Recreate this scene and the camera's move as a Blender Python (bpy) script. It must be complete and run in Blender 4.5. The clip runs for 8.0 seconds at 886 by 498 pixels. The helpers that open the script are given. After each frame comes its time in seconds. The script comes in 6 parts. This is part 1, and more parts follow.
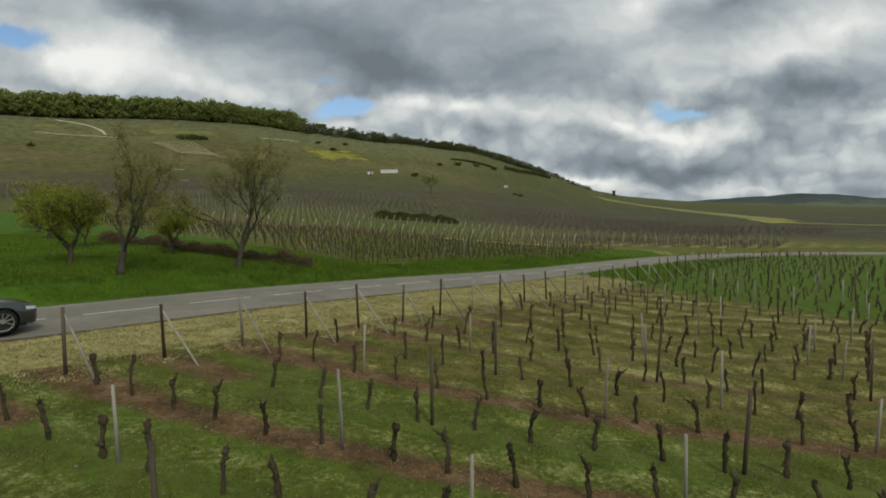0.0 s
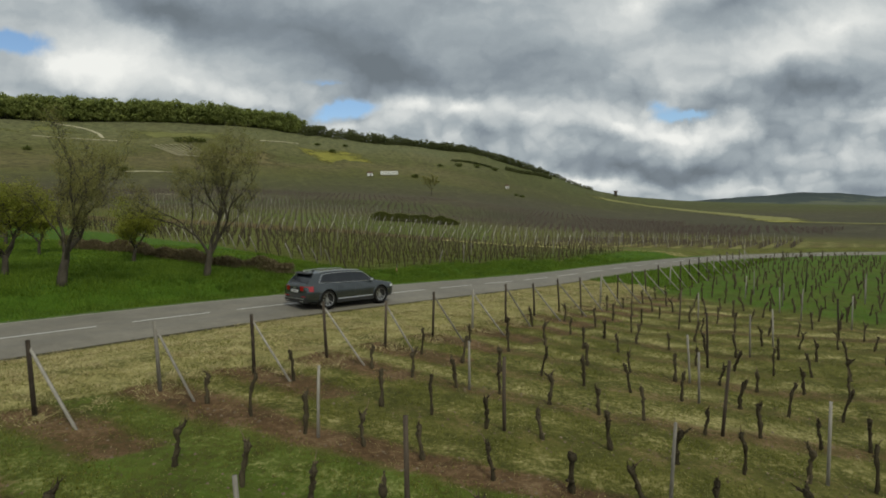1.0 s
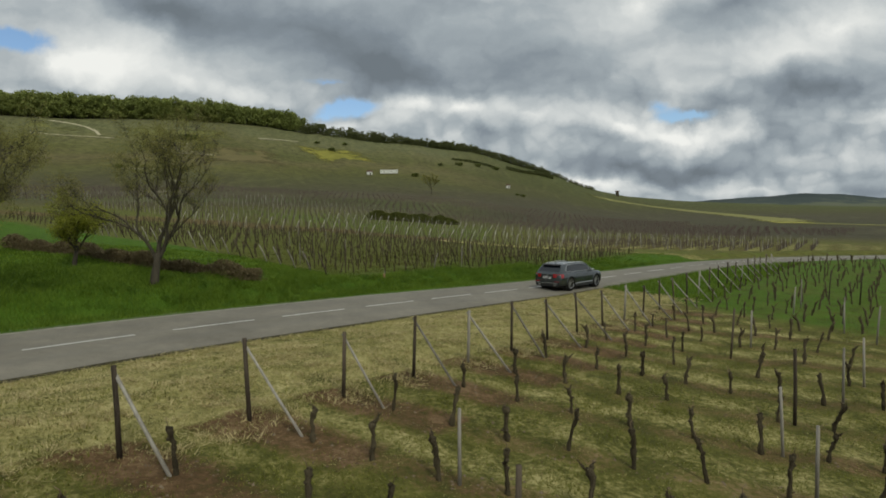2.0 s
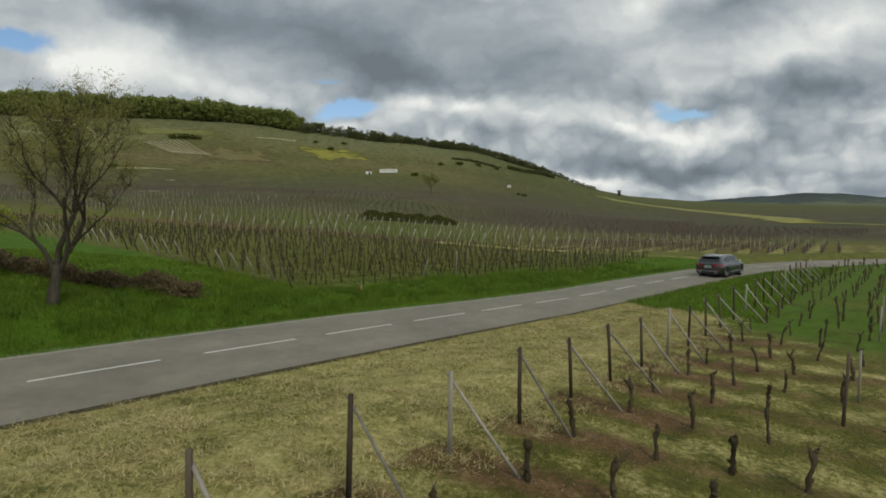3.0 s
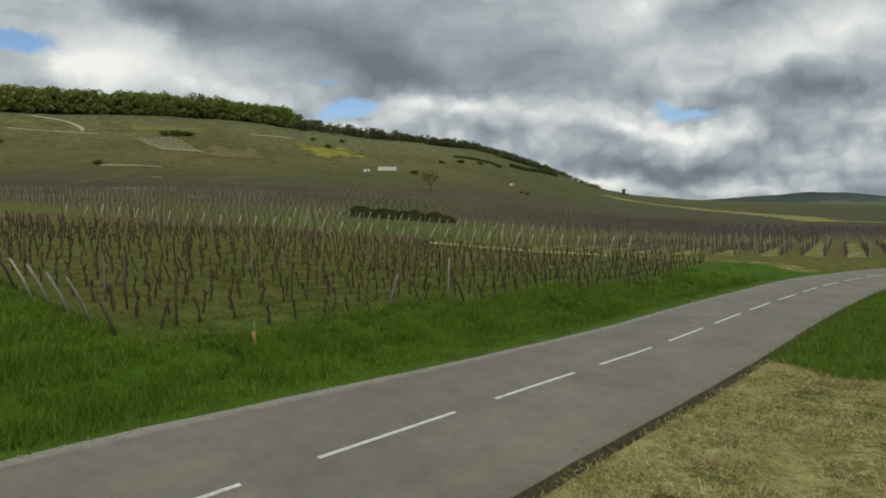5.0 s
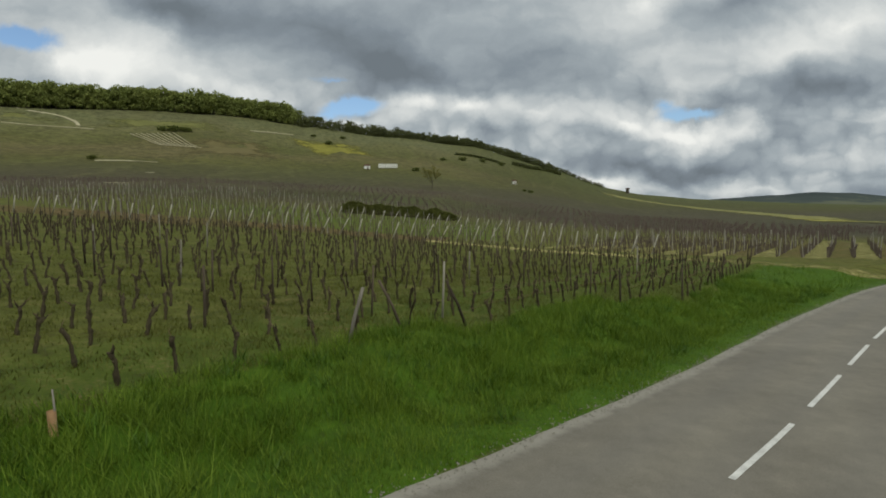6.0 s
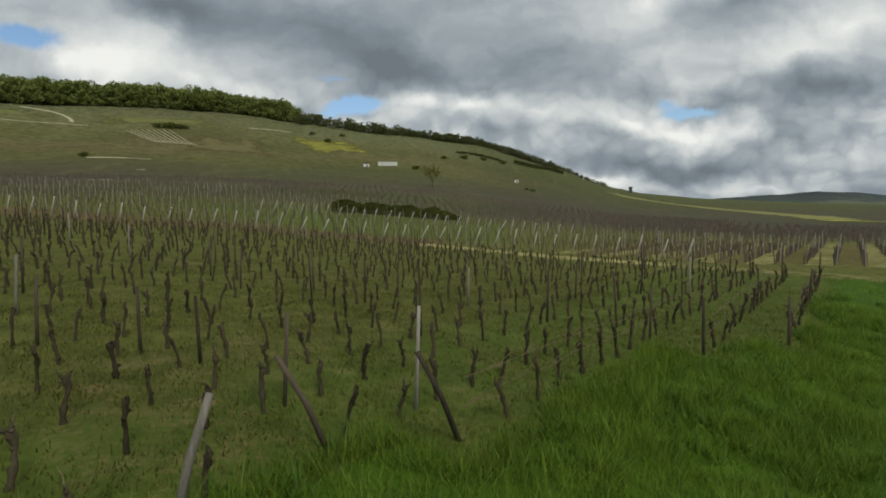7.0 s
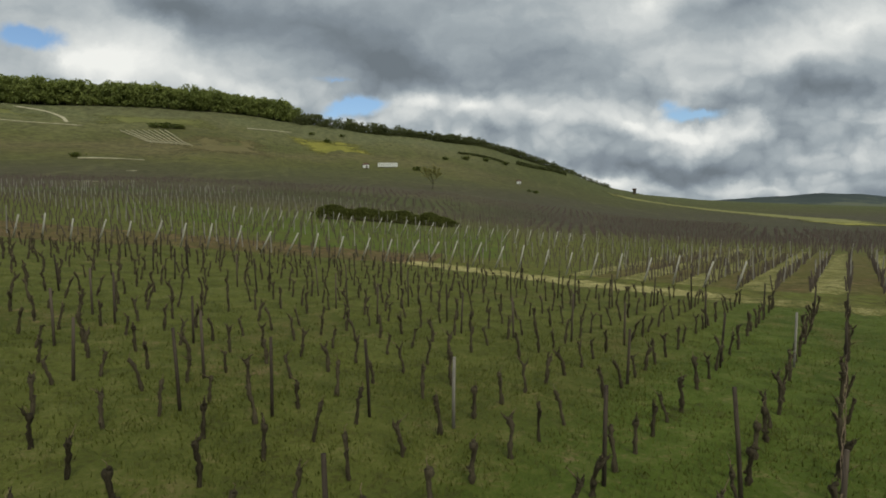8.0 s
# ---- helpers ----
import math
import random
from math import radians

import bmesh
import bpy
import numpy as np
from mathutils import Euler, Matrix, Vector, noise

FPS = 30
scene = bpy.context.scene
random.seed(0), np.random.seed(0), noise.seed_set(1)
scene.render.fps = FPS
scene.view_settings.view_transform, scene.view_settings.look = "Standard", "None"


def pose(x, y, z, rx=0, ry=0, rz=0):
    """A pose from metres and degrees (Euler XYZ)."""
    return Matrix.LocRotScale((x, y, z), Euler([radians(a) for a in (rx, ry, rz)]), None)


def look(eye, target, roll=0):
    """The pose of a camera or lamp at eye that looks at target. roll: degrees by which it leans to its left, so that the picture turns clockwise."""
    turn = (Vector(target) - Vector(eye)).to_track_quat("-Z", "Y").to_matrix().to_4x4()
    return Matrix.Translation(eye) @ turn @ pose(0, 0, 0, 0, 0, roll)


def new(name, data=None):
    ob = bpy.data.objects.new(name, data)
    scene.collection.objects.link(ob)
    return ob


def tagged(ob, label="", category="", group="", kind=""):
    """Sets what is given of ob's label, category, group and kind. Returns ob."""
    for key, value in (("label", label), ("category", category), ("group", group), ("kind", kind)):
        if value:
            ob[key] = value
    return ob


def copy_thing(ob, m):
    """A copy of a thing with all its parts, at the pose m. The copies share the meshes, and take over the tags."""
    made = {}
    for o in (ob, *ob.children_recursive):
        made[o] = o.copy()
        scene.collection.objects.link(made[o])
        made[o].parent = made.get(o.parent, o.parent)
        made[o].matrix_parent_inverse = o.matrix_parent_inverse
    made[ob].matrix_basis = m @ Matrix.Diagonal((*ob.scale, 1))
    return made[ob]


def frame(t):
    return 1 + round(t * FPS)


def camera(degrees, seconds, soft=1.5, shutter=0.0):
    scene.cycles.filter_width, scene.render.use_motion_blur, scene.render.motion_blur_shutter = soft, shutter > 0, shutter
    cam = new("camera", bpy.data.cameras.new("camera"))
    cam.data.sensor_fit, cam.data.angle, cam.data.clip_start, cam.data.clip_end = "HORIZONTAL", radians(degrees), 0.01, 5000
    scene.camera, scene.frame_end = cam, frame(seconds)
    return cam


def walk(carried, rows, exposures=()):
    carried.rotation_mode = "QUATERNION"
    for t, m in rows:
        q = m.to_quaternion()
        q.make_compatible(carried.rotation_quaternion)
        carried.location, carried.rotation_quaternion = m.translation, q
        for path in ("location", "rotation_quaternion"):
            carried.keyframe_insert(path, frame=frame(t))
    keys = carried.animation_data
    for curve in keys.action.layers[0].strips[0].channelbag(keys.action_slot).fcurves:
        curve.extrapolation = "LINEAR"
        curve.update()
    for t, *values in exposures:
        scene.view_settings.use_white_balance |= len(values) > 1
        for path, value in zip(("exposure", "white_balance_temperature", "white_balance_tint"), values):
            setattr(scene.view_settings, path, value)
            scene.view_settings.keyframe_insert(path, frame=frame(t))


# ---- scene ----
cam = camera(78.0, 8.0, soft=1.8)
PATH = [
    (0, (0.506, -5.951, 5.189), (0.330, -3.963, 5.066), -0.8),
    (0.5, (0.452, -4.074, 5.102), (0.277, -2.085, 4.981), -0.9),
    (1, (0.425, -1.853, 5.071), (0.244, 0.135, 4.954), -1.2),
    (1.5, (0.345, 0.419, 5.004), (0.164, 2.407, 4.886), -1.0),
    (3, (0.429, 8.727, 4.999), (0.243, 10.714, 4.88), -1.0),
    (3.5, (0.297, 11.942, 4.85), (0.111, 13.93, 4.734), -1.1),
    (4, (0.163, 15.529, 4.725), (-0.024, 17.516, 4.605), -1.0),
    (4.5, (0.055, 18.954, 4.602), (-0.136, 20.941, 4.483), -1.1),
    (6, (-0.488, 29.184, 4.045), (-0.686, 31.17, 3.921), -0.8),
    (6.5, (-0.688, 32.659, 3.976), (-0.888, 34.645, 3.847), -0.6),
    (7, (-0.791, 36.496, 4.113), (-0.993, 38.481, 3.985), -0.7),
    (7.5, (-0.818, 40.275, 4.487), (-1.026, 42.259, 4.355), -0.6),
    (8, (-0.907, 44.379, 4.98), (-1.116, 46.364, 4.855), -0.6),
]
walk(cam, [(t, look(e, g, r)) for t, e, g, r in PATH])

# ---- light ----
SUN_AZ, SUN_EL = 150.0, 48.0        # behind the camera, to its right, veiled by cloud
EXPOSURE = 0.0
scene.view_settings.exposure = EXPOSURE


class Nodes:
    """A short way to write node trees."""

    def __init__(self, tree, keep=False):
        self.tree = tree
        if not keep:
            tree.nodes.clear()

    def add(self, kind, values=None, **props):
        n = self.tree.nodes.new("ShaderNode" + kind)
        if "operation" in props:
            n.operation = props["operation"]
        if "use_clamp" in props:
            n.use_clamp = props["use_clamp"]
        if "data_type" in props:
            n.data_type, n.blend_type = props["data_type"], props["blend_type"]
        if "vector_type" in props:
            n.vector_type = props["vector_type"]
        if "gradient_type" in props:
            n.gradient_type = props["gradient_type"]
        if "feature" in props:
            n.feature = props["feature"]
        if "attribute_name" in props:
            n.attribute_name = props["attribute_name"]
        for k, v in (values or {}).items():
            s = n.inputs[k]
            if isinstance(v, bpy.types.NodeSocket):
                self.tree.links.new(v, s)
            else:
                s.default_value = v
        return n

    def math(self, op, a, b=0.0, clamp=False):
        return self.add("Math", {0: a, 1: b}, operation=op, use_clamp=clamp).outputs[0]

    def mix(self, fac, a, b, blend="MIX"):
        n = self.add("Mix", {0: fac, 6: a, 7: b}, data_type="RGBA", blend_type=blend)
        return n.outputs[2]

    def ramp(self, fac, stops, interp="LINEAR"):
        n = self.add("ValToRGB", {0: fac})
        n.color_ramp.interpolation = interp
        el = n.color_ramp.elements
        while len(el) < len(stops):
            el.new(0.5)
        for e, (p, c) in zip(el, stops):
            e.position = p
            e.color = (*c, 1) if len(c) == 3 else c
        return n.outputs[0]

    def noise(self, vec, scale, detail=4.0, rough=0.55, dist=0.0):
        return self.add("TexNoise", {"Vector": vec, "Scale": scale, "Detail": detail, "Roughness": rough, "Distortion": dist}).outputs[0]


def make_sky():
    world = bpy.data.worlds.new("sky")
    scene.world = world
    world.use_nodes = True
    k = Nodes(world.node_tree)
    way = k.add("TexCoord").outputs["Generated"]
    # clear sky above the clouds
    clear = k.add("TexSky")
    clear.sky_type, clear.sun_disc = "NISHITA", False
    clear.sun_elevation, clear.sun_rotation = radians(SUN_EL), radians(SUN_AZ)
    clear.altitude, clear.dust_density = 250, 0.6
    blue = k.mix(1.0, clear.outputs[0], (0.105, 0.115, 0.12, 1), "MULTIPLY")
    # cloud deck: coordinates on a flat layer overhead, so that the clouds crowd together towards the horizon
    sep = k.add("SeparateXYZ", {0: way})
    x, y, z = sep.outputs
    up = k.math("MAXIMUM", z, 0.0)
    deck = k.math("ADD", up, 0.16)
    flat = k.add("CombineXYZ", {0: k.math("DIVIDE", x, deck), 1: k.math("DIVIDE", y, deck), 2: k.math("MULTIPLY", up, 1.5)}).outputs[0]
    # the heading of the view, so that the large clouds stand where they stood that day
    turned = k.add("Mapping", {"Vector": way, "Rotation": (0, 0, radians(-SKY_TURN))}).outputs[0]
    s2 = k.add("SeparateXYZ", {0: turned})
    front = k.ramp(s2.outputs[1], [(0.2, (0, 0, 0)), (0.45, (1, 1, 1))], "EASE")
    ahead = k.math("MAXIMUM", s2.outputs[1], 0.08)
    u = k.math("DIVIDE", s2.outputs[0], ahead)
    v = k.math("DIVIDE", s2.outputs[2], ahead)
    plane = k.add("CombineXYZ", {0: u, 1: v, 2: 0.0}).outputs[0]
    warp = k.add("TexNoise", {"Vector": plane, "Scale": 5.5, "Detail": 6.0, "Roughness": 0.62})
    warp2 = k.add("VectorMath", {0: warp.outputs["Color"], 1: (0.5, 0.5, 0.5)}, operation="SUBTRACT").outputs[0]
    warp3 = k.add("VectorMath", {0: warp2, 1: (0.16, 0.085, 0.0)}, operation="MULTIPLY").outputs[0]
    bent = k.add("VectorMath", {0: plane, 1: warp3}, operation="ADD").outputs[0]

    def heap(total, clouds):
        # only the half of the sky ahead has its large clouds set one by one
        for cu, cv, ru, rv, tilt, amount in clouds:
            m = k.add("Mapping", {"Vector": bent, "Location": (cu, cv, 0), "Rotation": (0, 0, radians(tilt)), "Scale": (ru, rv, 1)}, vector_type="TEXTURE").outputs[0]
            g = k.add("TexGradient", {"Vector": m}, gradient_type="QUADRATIC_SPHERE").outputs[0]
            total = k.math("ADD", total, k.math("MULTIPLY", k.math("MULTIPLY", g, amount), front))
        return total

    big = k.noise(flat, 0.6, 4.0, 0.55, 0.2)
    tall = k.add("VectorMath", {0: bent, 1: (1.0, 1.7, 1.0)}, operation="MULTIPLY").outputs[0]
    mid = k.noise(tall, 4.2, 7.0, 0.58)
    puff = k.noise(tall, 13.0, 6.0, 0.55)
    fine = k.math("ADD", k.math("MULTIPLY", k.math("SUBTRACT", mid, 0.5), 0.55), k.math("MULTIPLY", k.math("SUBTRACT", puff, 0.5), 0.22))
    body = k.math("ADD", k.math("MULTIPLY", k.math("SUBTRACT", big, 0.5), 0.45), k.math("MULTIPLY", fine, front))
    # heaped, rounded tops in the low clouds near the hills
    cells = k.add("VectorMath", {0: bent, 1: (1.0, 1.5, 1.0)}, operation="MULTIPLY").outputs[0]
    for size, gain in ((11.0, 0.40), (26.0, 0.30)):
        knob = k.add("TexVoronoi", {"Vector": cells, "Scale": size, "Randomness": 0.9}, feature="F1").outputs["Distance"]
        low = k.ramp(v, [(0.17, (1, 1, 1)), (0.30, (0.18, 0.18, 0.18))], "EASE")
        body = k.math("ADD", body, k.math("MULTIPLY", k.math("MULTIPLY", k.math("SUBTRACT", 0.40, knob), gain), k.math("MULTIPLY", low, front)))
    body = k.math("ADD", body, 0.585)
    body = heap(body, DARK_CLOUDS)
    body = heap(body, BRIGHT_CLOUDS)
    gap = k.math("MULTIPLY", heap(k.math("MULTIPLY", k.math("SUBTRACT", mid, 0.58), 0.6), BLUE_GAPS), front)
    gap = k.ramp(gap, [(0.12, (0, 0, 0)), (0.5, (1, 1, 1))], "EASE")
    cloud = k.ramp(body, [(0.0, (0.158, 0.188, 0.212)), (0.22, (0.225, 0.265, 0.300)), (0.45, (0.350, 0.398, 0.425)), (0.68, (0.570, 0.605, 0.605)), (1.0, (0.87, 0.88, 0.84))])
    seen = k.mix(gap, cloud, blue)
    bg = k.add("Background", {"Color": seen, "Strength": SKY_STRENGTH})
    out = k.add("OutputWorld", {"Surface": bg.outputs[0]})
    return out


SKY_TURN = 5.2
SKY_STRENGTH = 1.0
# tangents to the right and up from the heading of the view, half widths, tilt, amount
DARK_CLOUDS = [
    (-0.231, 0.334, 0.528, 0.152, -16, -0.56), (-0.479, 0.382, 0.304, 0.080, -20, -0.52), (-0.087, 0.258, 0.272, 0.064, -12, -0.46), (0.048, 0.380, 0.352, 0.096, 0, -0.22),
    (0.182, 0.287, 0.336, 0.080, -4, -0.34), (0.099, 0.246, 0.192, 0.048, 0, -0.20), (0.523, 0.365, 0.272, 0.067, 14, -0.42), (0.698, 0.220, 0.272, 0.067, 4, -0.40),
    (0.533, 0.194, 0.176, 0.045, 6, -0.30), (0.616, 0.130, 0.208, 0.045, 0, -0.26), (0.084, 0.151, 0.112, 0.038, 0, -0.30), (0.275, 0.140, 0.112, 0.035, 0, -0.36),
    (0.316, 0.079, 0.176, 0.038, -4, -0.40), (0.471, 0.079, 0.208, 0.045, 6, -0.42), (0.636, 0.072, 0.240, 0.032, 0, -0.22), (-0.655, 0.233, 0.192, 0.026, -4, -0.22),
    (0.781, 0.055, 0.128, 0.022, 0, -0.20), (-0.727, 0.375, 0.224, 0.048, 0, -0.08)]
BRIGHT_CLOUDS = [
    (-0.603, 0.295, 0.224, 0.080, -4, 0.56), (-0.696, 0.282, 0.096, 0.058, 0, 0.30), (-0.448, 0.246, 0.304, 0.054, -12, 0.26), (-0.293, 0.207, 0.272, 0.042, -6, 0.22),
    (-0.541, 0.349, 0.176, 0.054, -15, 0.16), (-0.051, 0.194, 0.128, 0.048, 0, 0.50), (0.042, 0.188, 0.112, 0.035, 0, 0.40), (0.171, 0.179, 0.176, 0.048, 0, 0.56),
    (0.316, 0.161, 0.144, 0.045, -6, 0.56), (0.409, 0.136, 0.208, 0.042, 0, 0.56), (0.533, 0.145, 0.128, 0.035, 0, 0.44), (0.357, 0.375, 0.096, 0.080, 30, 0.30),
    (0.719, 0.326, 0.288, 0.064, 18, 0.40), (0.636, 0.275, 0.208, 0.045, 6, 0.28), (0.750, 0.151, 0.176, 0.035, 0, 0.30), (0.244, 0.062, 0.176, 0.022, -8, 0.56),
    (0.564, 0.043, 0.448, 0.026, 0, 0.26), (0.027, 0.300, 0.128, 0.038, 0, 0.12), (0.409, 0.277, 0.192, 0.042, 0, 0.14), (-0.169, 0.158, 0.192, 0.029, -4, 0.30)]
BLUE_GAPS = [
    (-0.767, 0.326, 0.131, 0.054, -4, 1.00), (-0.171, 0.192, 0.135, 0.042, 6, 1.15), (-0.221, 0.236, 0.144, 0.022, -6, 0.45), (0.442, 0.170, 0.128, 0.024, 0, 0.75),
    (0.394, 0.192, 0.080, 0.032, -20, 0.50)]
make_sky()

sun = new("sun", bpy.data.lights.new("sun", "SUN"))
sun.data.energy, sun.data.angle, sun.data.color = 1.5, radians(14), (1.0, 1.0, 0.80)
SUN_FROM = Vector((math.sin(radians(SUN_AZ)) * math.cos(radians(SUN_EL)), math.cos(radians(SUN_AZ)) * math.cos(radians(SUN_EL)), math.sin(radians(SUN_EL))))
sun.matrix_world = look(SUN_FROM * 300, (0, 0, 0))


# ---- shape of the land ----
def tap(x, lim=40.0, ease=25.0):
    a = np.abs(x)
    return np.where(a < lim, x, np.sign(x) * (lim + ease * (1 - np.exp(-(np.maximum(a, lim) - lim) / ease))))


def smooth(a):
    a = np.clip(a, 0, 1)
    return a * a * (3 - 2 * a)


def catmull(points, steps):
    pts = [Vector((*p, 0)) for p in points]
    pts = [2 * pts[0] - pts[1]] + pts + [2 * pts[-1] - pts[-2]]
    out = []
    for i in range(1, len(pts) - 2):
        p0, p1, p2, p3 = pts[i - 1:i + 3]
        for j in range(steps):
            t = j / steps
            out.append(0.5 * ((2 * p1) + (p2 - p0) * t + (2 * p0 - 5 * p1 + 4 * p2 - p3) * t * t + (3 * p1 - p0 - 3 * p2 + p3) * t ** 3))
    out.append(pts[-2])
    return np.array([(p.x, p.y) for p in out])


ROAD_POINTS = [(-50, -38), (-30, -9.5), (-22, 3), (-16.2, 11.6), (-11.1, 19.5), (-5.5, 26.8), (-0.1, 33.5), (4.9, 39.5), (13.4, 49.8),
               (23, 60), (36, 69.5), (53, 77), (80, 83), (130, 90), (300, 105)]
ROAD_HALF = 2.6


def far_half(x):
    """Half width of the road on the hill side, narrower in the bend."""
    return np.interp(x, [-6, -1], [2.82, 2.42])


ROAD = catmull(ROAD_POINTS, 14)
ROAD_S = np.concatenate([[0], np.cumsum(np.hypot(*np.diff(ROAD, axis=0).T))])
DENSE = np.stack([np.interp(np.arange(0, ROAD_S[-1], 0.5), ROAD_S, ROAD[:, i]) for i in (0, 1)], 1)


def from_road(x, y):
    """Distance from the road's middle: above 0 on the hill side."""
    x, y = np.atleast_1d(np.asarray(x, float)), np.atleast_1d(np.asarray(y, float))
    if len(x) < 200:
        a, b = DENSE[:-1], DENSE[1:]
        w = b - a
        px, py = x[:, None] - a[:, 0], y[:, None] - a[:, 1]
        q = np.clip((px * w[:, 0] + py * w[:, 1]) / (w ** 2).sum(1), 0, 1)
        ex, ey = px - q * w[:, 0], py - q * w[:, 1]
        dd = np.hypot(ex, ey)
        i = dd.argmin(1)
        r = np.arange(len(x))
        return np.minimum(dd[r, i], 60.0) * np.where(w[i, 0] * ey[r, i] - w[i, 1] * ex[r, i] >= 0, 1, -1)
    best = np.full(x.shape, 1e18)
    for i in range(0, len(DENSE) - 1):
        (ax, ay), (bx, by) = DENSE[i], DENSE[i + 1]
        if i % 4 == 0:
            near = (np.abs(x - ax) < 40) & (np.abs(y - ay) < 40)
        if not near.any():
            continue
        px, py = x[near], y[near]
        dx, dy = bx - ax, by - ay
        q = np.clip(((px - ax) * dx + (py - ay) * dy) / (dx * dx + dy * dy), 0, 1)
        ex, ey = px - ax - q * dx, py - ay - q * dy
        d = np.hypot(ex, ey) * np.where(dx * ey - dy * ex >= 0, 1, -1)
        old = best[near]
        best[near] = np.where(np.abs(d) < np.abs(old), d, old)
    wide = best > 1e17
    if wide.any():
        rx = np.interp(y[wide], ROAD[:, 1], ROAD[:, 0])
        best[wide] = np.where(x[wide] < rx, 60.0, -60.0)
    return best


def plane_z(x):
    return 0.67 - np.where(x < 4, 0.06 * tap(x), 0.24 + 0.03 * (tap(np.maximum(x, 4), 60, 60) - 4))


RIDGE_ANGLE = [-100, -75, -60, -44, -36, -27, -19, -10, -1, 5, 7.4, 11, 18, 34, 60, 100]
RIDGE_FAR = [460, 480, 500, 515, 515, 538, 577, 602, 652, 690, 716, 749, 870, 1150, 1200, 1200]
RIDGE_HIGH = [0, 68, 82, 81, 86, 92, 90, 84, 80, 63, 54, 36, 26, 12, 4, 0]
RISE_AT = [0, 0.12, 0.18, 0.24, 0.33, 0.5, 0.67, 0.8, 1.0, 1.2, 6]
RISE = [0, 0.0, 0.018, 0.04, 0.075, 0.17, 0.34, 0.54, 1.0, 1.06, 1.1]


def hill_z(x, y):
    a = np.degrees(np.arctan2(x, y - 20))
    r = np.hypot(x, y - 20)
    soft = [(np.interp(a - 2.5, RIDGE_ANGLE, t) + 2 * np.interp(a, RIDGE_ANGLE, t) + np.interp(a + 2.5, RIDGE_ANGLE, t)) / 4 for t in (RIDGE_HIGH, RIDGE_FAR)]
    return soft[0] * np.interp(r / soft[1], RISE_AT, RISE)


def land(x, y, d=None):
    """Height of the ground."""
    x, y = np.atleast_1d(np.asarray(x, float)), np.atleast_1d(np.asarray(y, float))
    d = from_road(x, y) if d is None else d
    p = plane_z(x)
    near = np.where(x < 8, 0.8 - 0.105 * np.maximum(x, -14), -0.04 - 0.03 * (tap(np.maximum(x, 8), 60, 60) - 8)) + 0.012 * np.clip(y, -10, 40)
    z = np.where(d < 0, p + (near - p) * smooth((-d - 2.9) / 5.0), p)
    bank = 0.28 * smooth((d - 4.6) / 2.4) - 0.16 * smooth((d - 2.9) / 1.0) * smooth((6.0 - d) / 1.6)
    z = z + np.where(d > 0, bank + 0.05 * np.clip(-9 - x, 0, 14) * smooth((d - 3) / 6), 0)
    z = z - 0.10 * smooth((np.where(d > 0, far_half(x), ROAD_HALF) + 0.16 - np.abs(d)) / 0.35)
    bumps = 0.035 * np.sin(x * 1.7 + 0.6 * y) * np.sin(0.9 * y - 0.8 * x) + 0.02 * np.sin(3.1 * x - 2.3 * y)
    z = z + bumps * smooth((np.abs(d) - 3.2) / 1.5)
    return z + hill_z(x, y)


def land_at(x, y):
    return float(land(x, y)[0])


# rows of the near vineyard start at the end posts along the road
def end_post(k):
    return -6.5 + 1.23 * k, 8.75 + 1.75 * k


def row_point(k, along):
    x, y = end_post(k)
    bend = -0.385 * along + 0.0142 * along ** 2 if along < 13.5 else -2.61 - 0.01 * (along - 13.5)
    return x + along, y + bend


# ---- materials ----
def material(name, rough=0.8, metal=0.0):
    m = bpy.data.materials.new(name)
    m.use_nodes = True
    k = Nodes(m.node_tree)
    shader = k.add("BsdfPrincipled", {"Roughness": rough, "Metallic": metal})
    k.add("OutputMaterial", {"Surface": shader.outputs[0]})
    return m, k, shader


def wire(k, out, shader, name):
    k.tree.links.new(out, shader.inputs[name])


def bump(k, shader, height, strength=0.5, distance=0.02):
    b = k.add("Bump", {"Height": height, "Strength": strength, "Distance": distance})
    wire(k, b.outputs[0], shader, "Normal")


def plain(name, dark, light, scale=8.0, rough=0.8, metal=0.0, relief=0.3, distance=0.01, stretch=(1, 1, 1), coat=0.0, by_object=0.0):
    """Two tones mixed by noise at two sizes, with fine relief."""
    m, k, s = material(name, rough, metal)
    pos = k.add("TexCoord").outputs["Object"]
    pos = k.add("Mapping", {"Vector": pos, "Scale": stretch}).outputs[0]
    if by_object:
        rnd = k.add("ObjectInfo").outputs["Random"]
        pos = k.add("VectorMath", {0: pos, 1: k.add("CombineXYZ", {0: k.math("MULTIPLY", rnd, 37.0), 1: rnd, 2: rnd}).outputs[0]}, operation="ADD").outputs[0]
    a = k.noise(pos, scale, 5.0, 0.6)
    b = k.noise(pos, scale * 7, 3.0, 0.6)
    f = k.math("ADD", k.math("MULTIPLY", a, 0.65), k.math("MULTIPLY", b, 0.35))
    if by_object:
        f = k.math("ADD", f, k.math("MULTIPLY", k.math("SUBTRACT", rnd, 0.5), by_object))
    wire(k, k.ramp(f, [(0.3, dark), (0.7, light)]), s, "Base Color")
    if rough > 0.75:
        s.inputs["Specular IOR Level"].default_value = 0.12
    if coat:
        s.inputs["Coat Weight"].default_value = coat
        s.inputs["Coat Roughness"].default_value = 0.06
    if relief:
        bump(k, s, b, relief, distance)
    return m


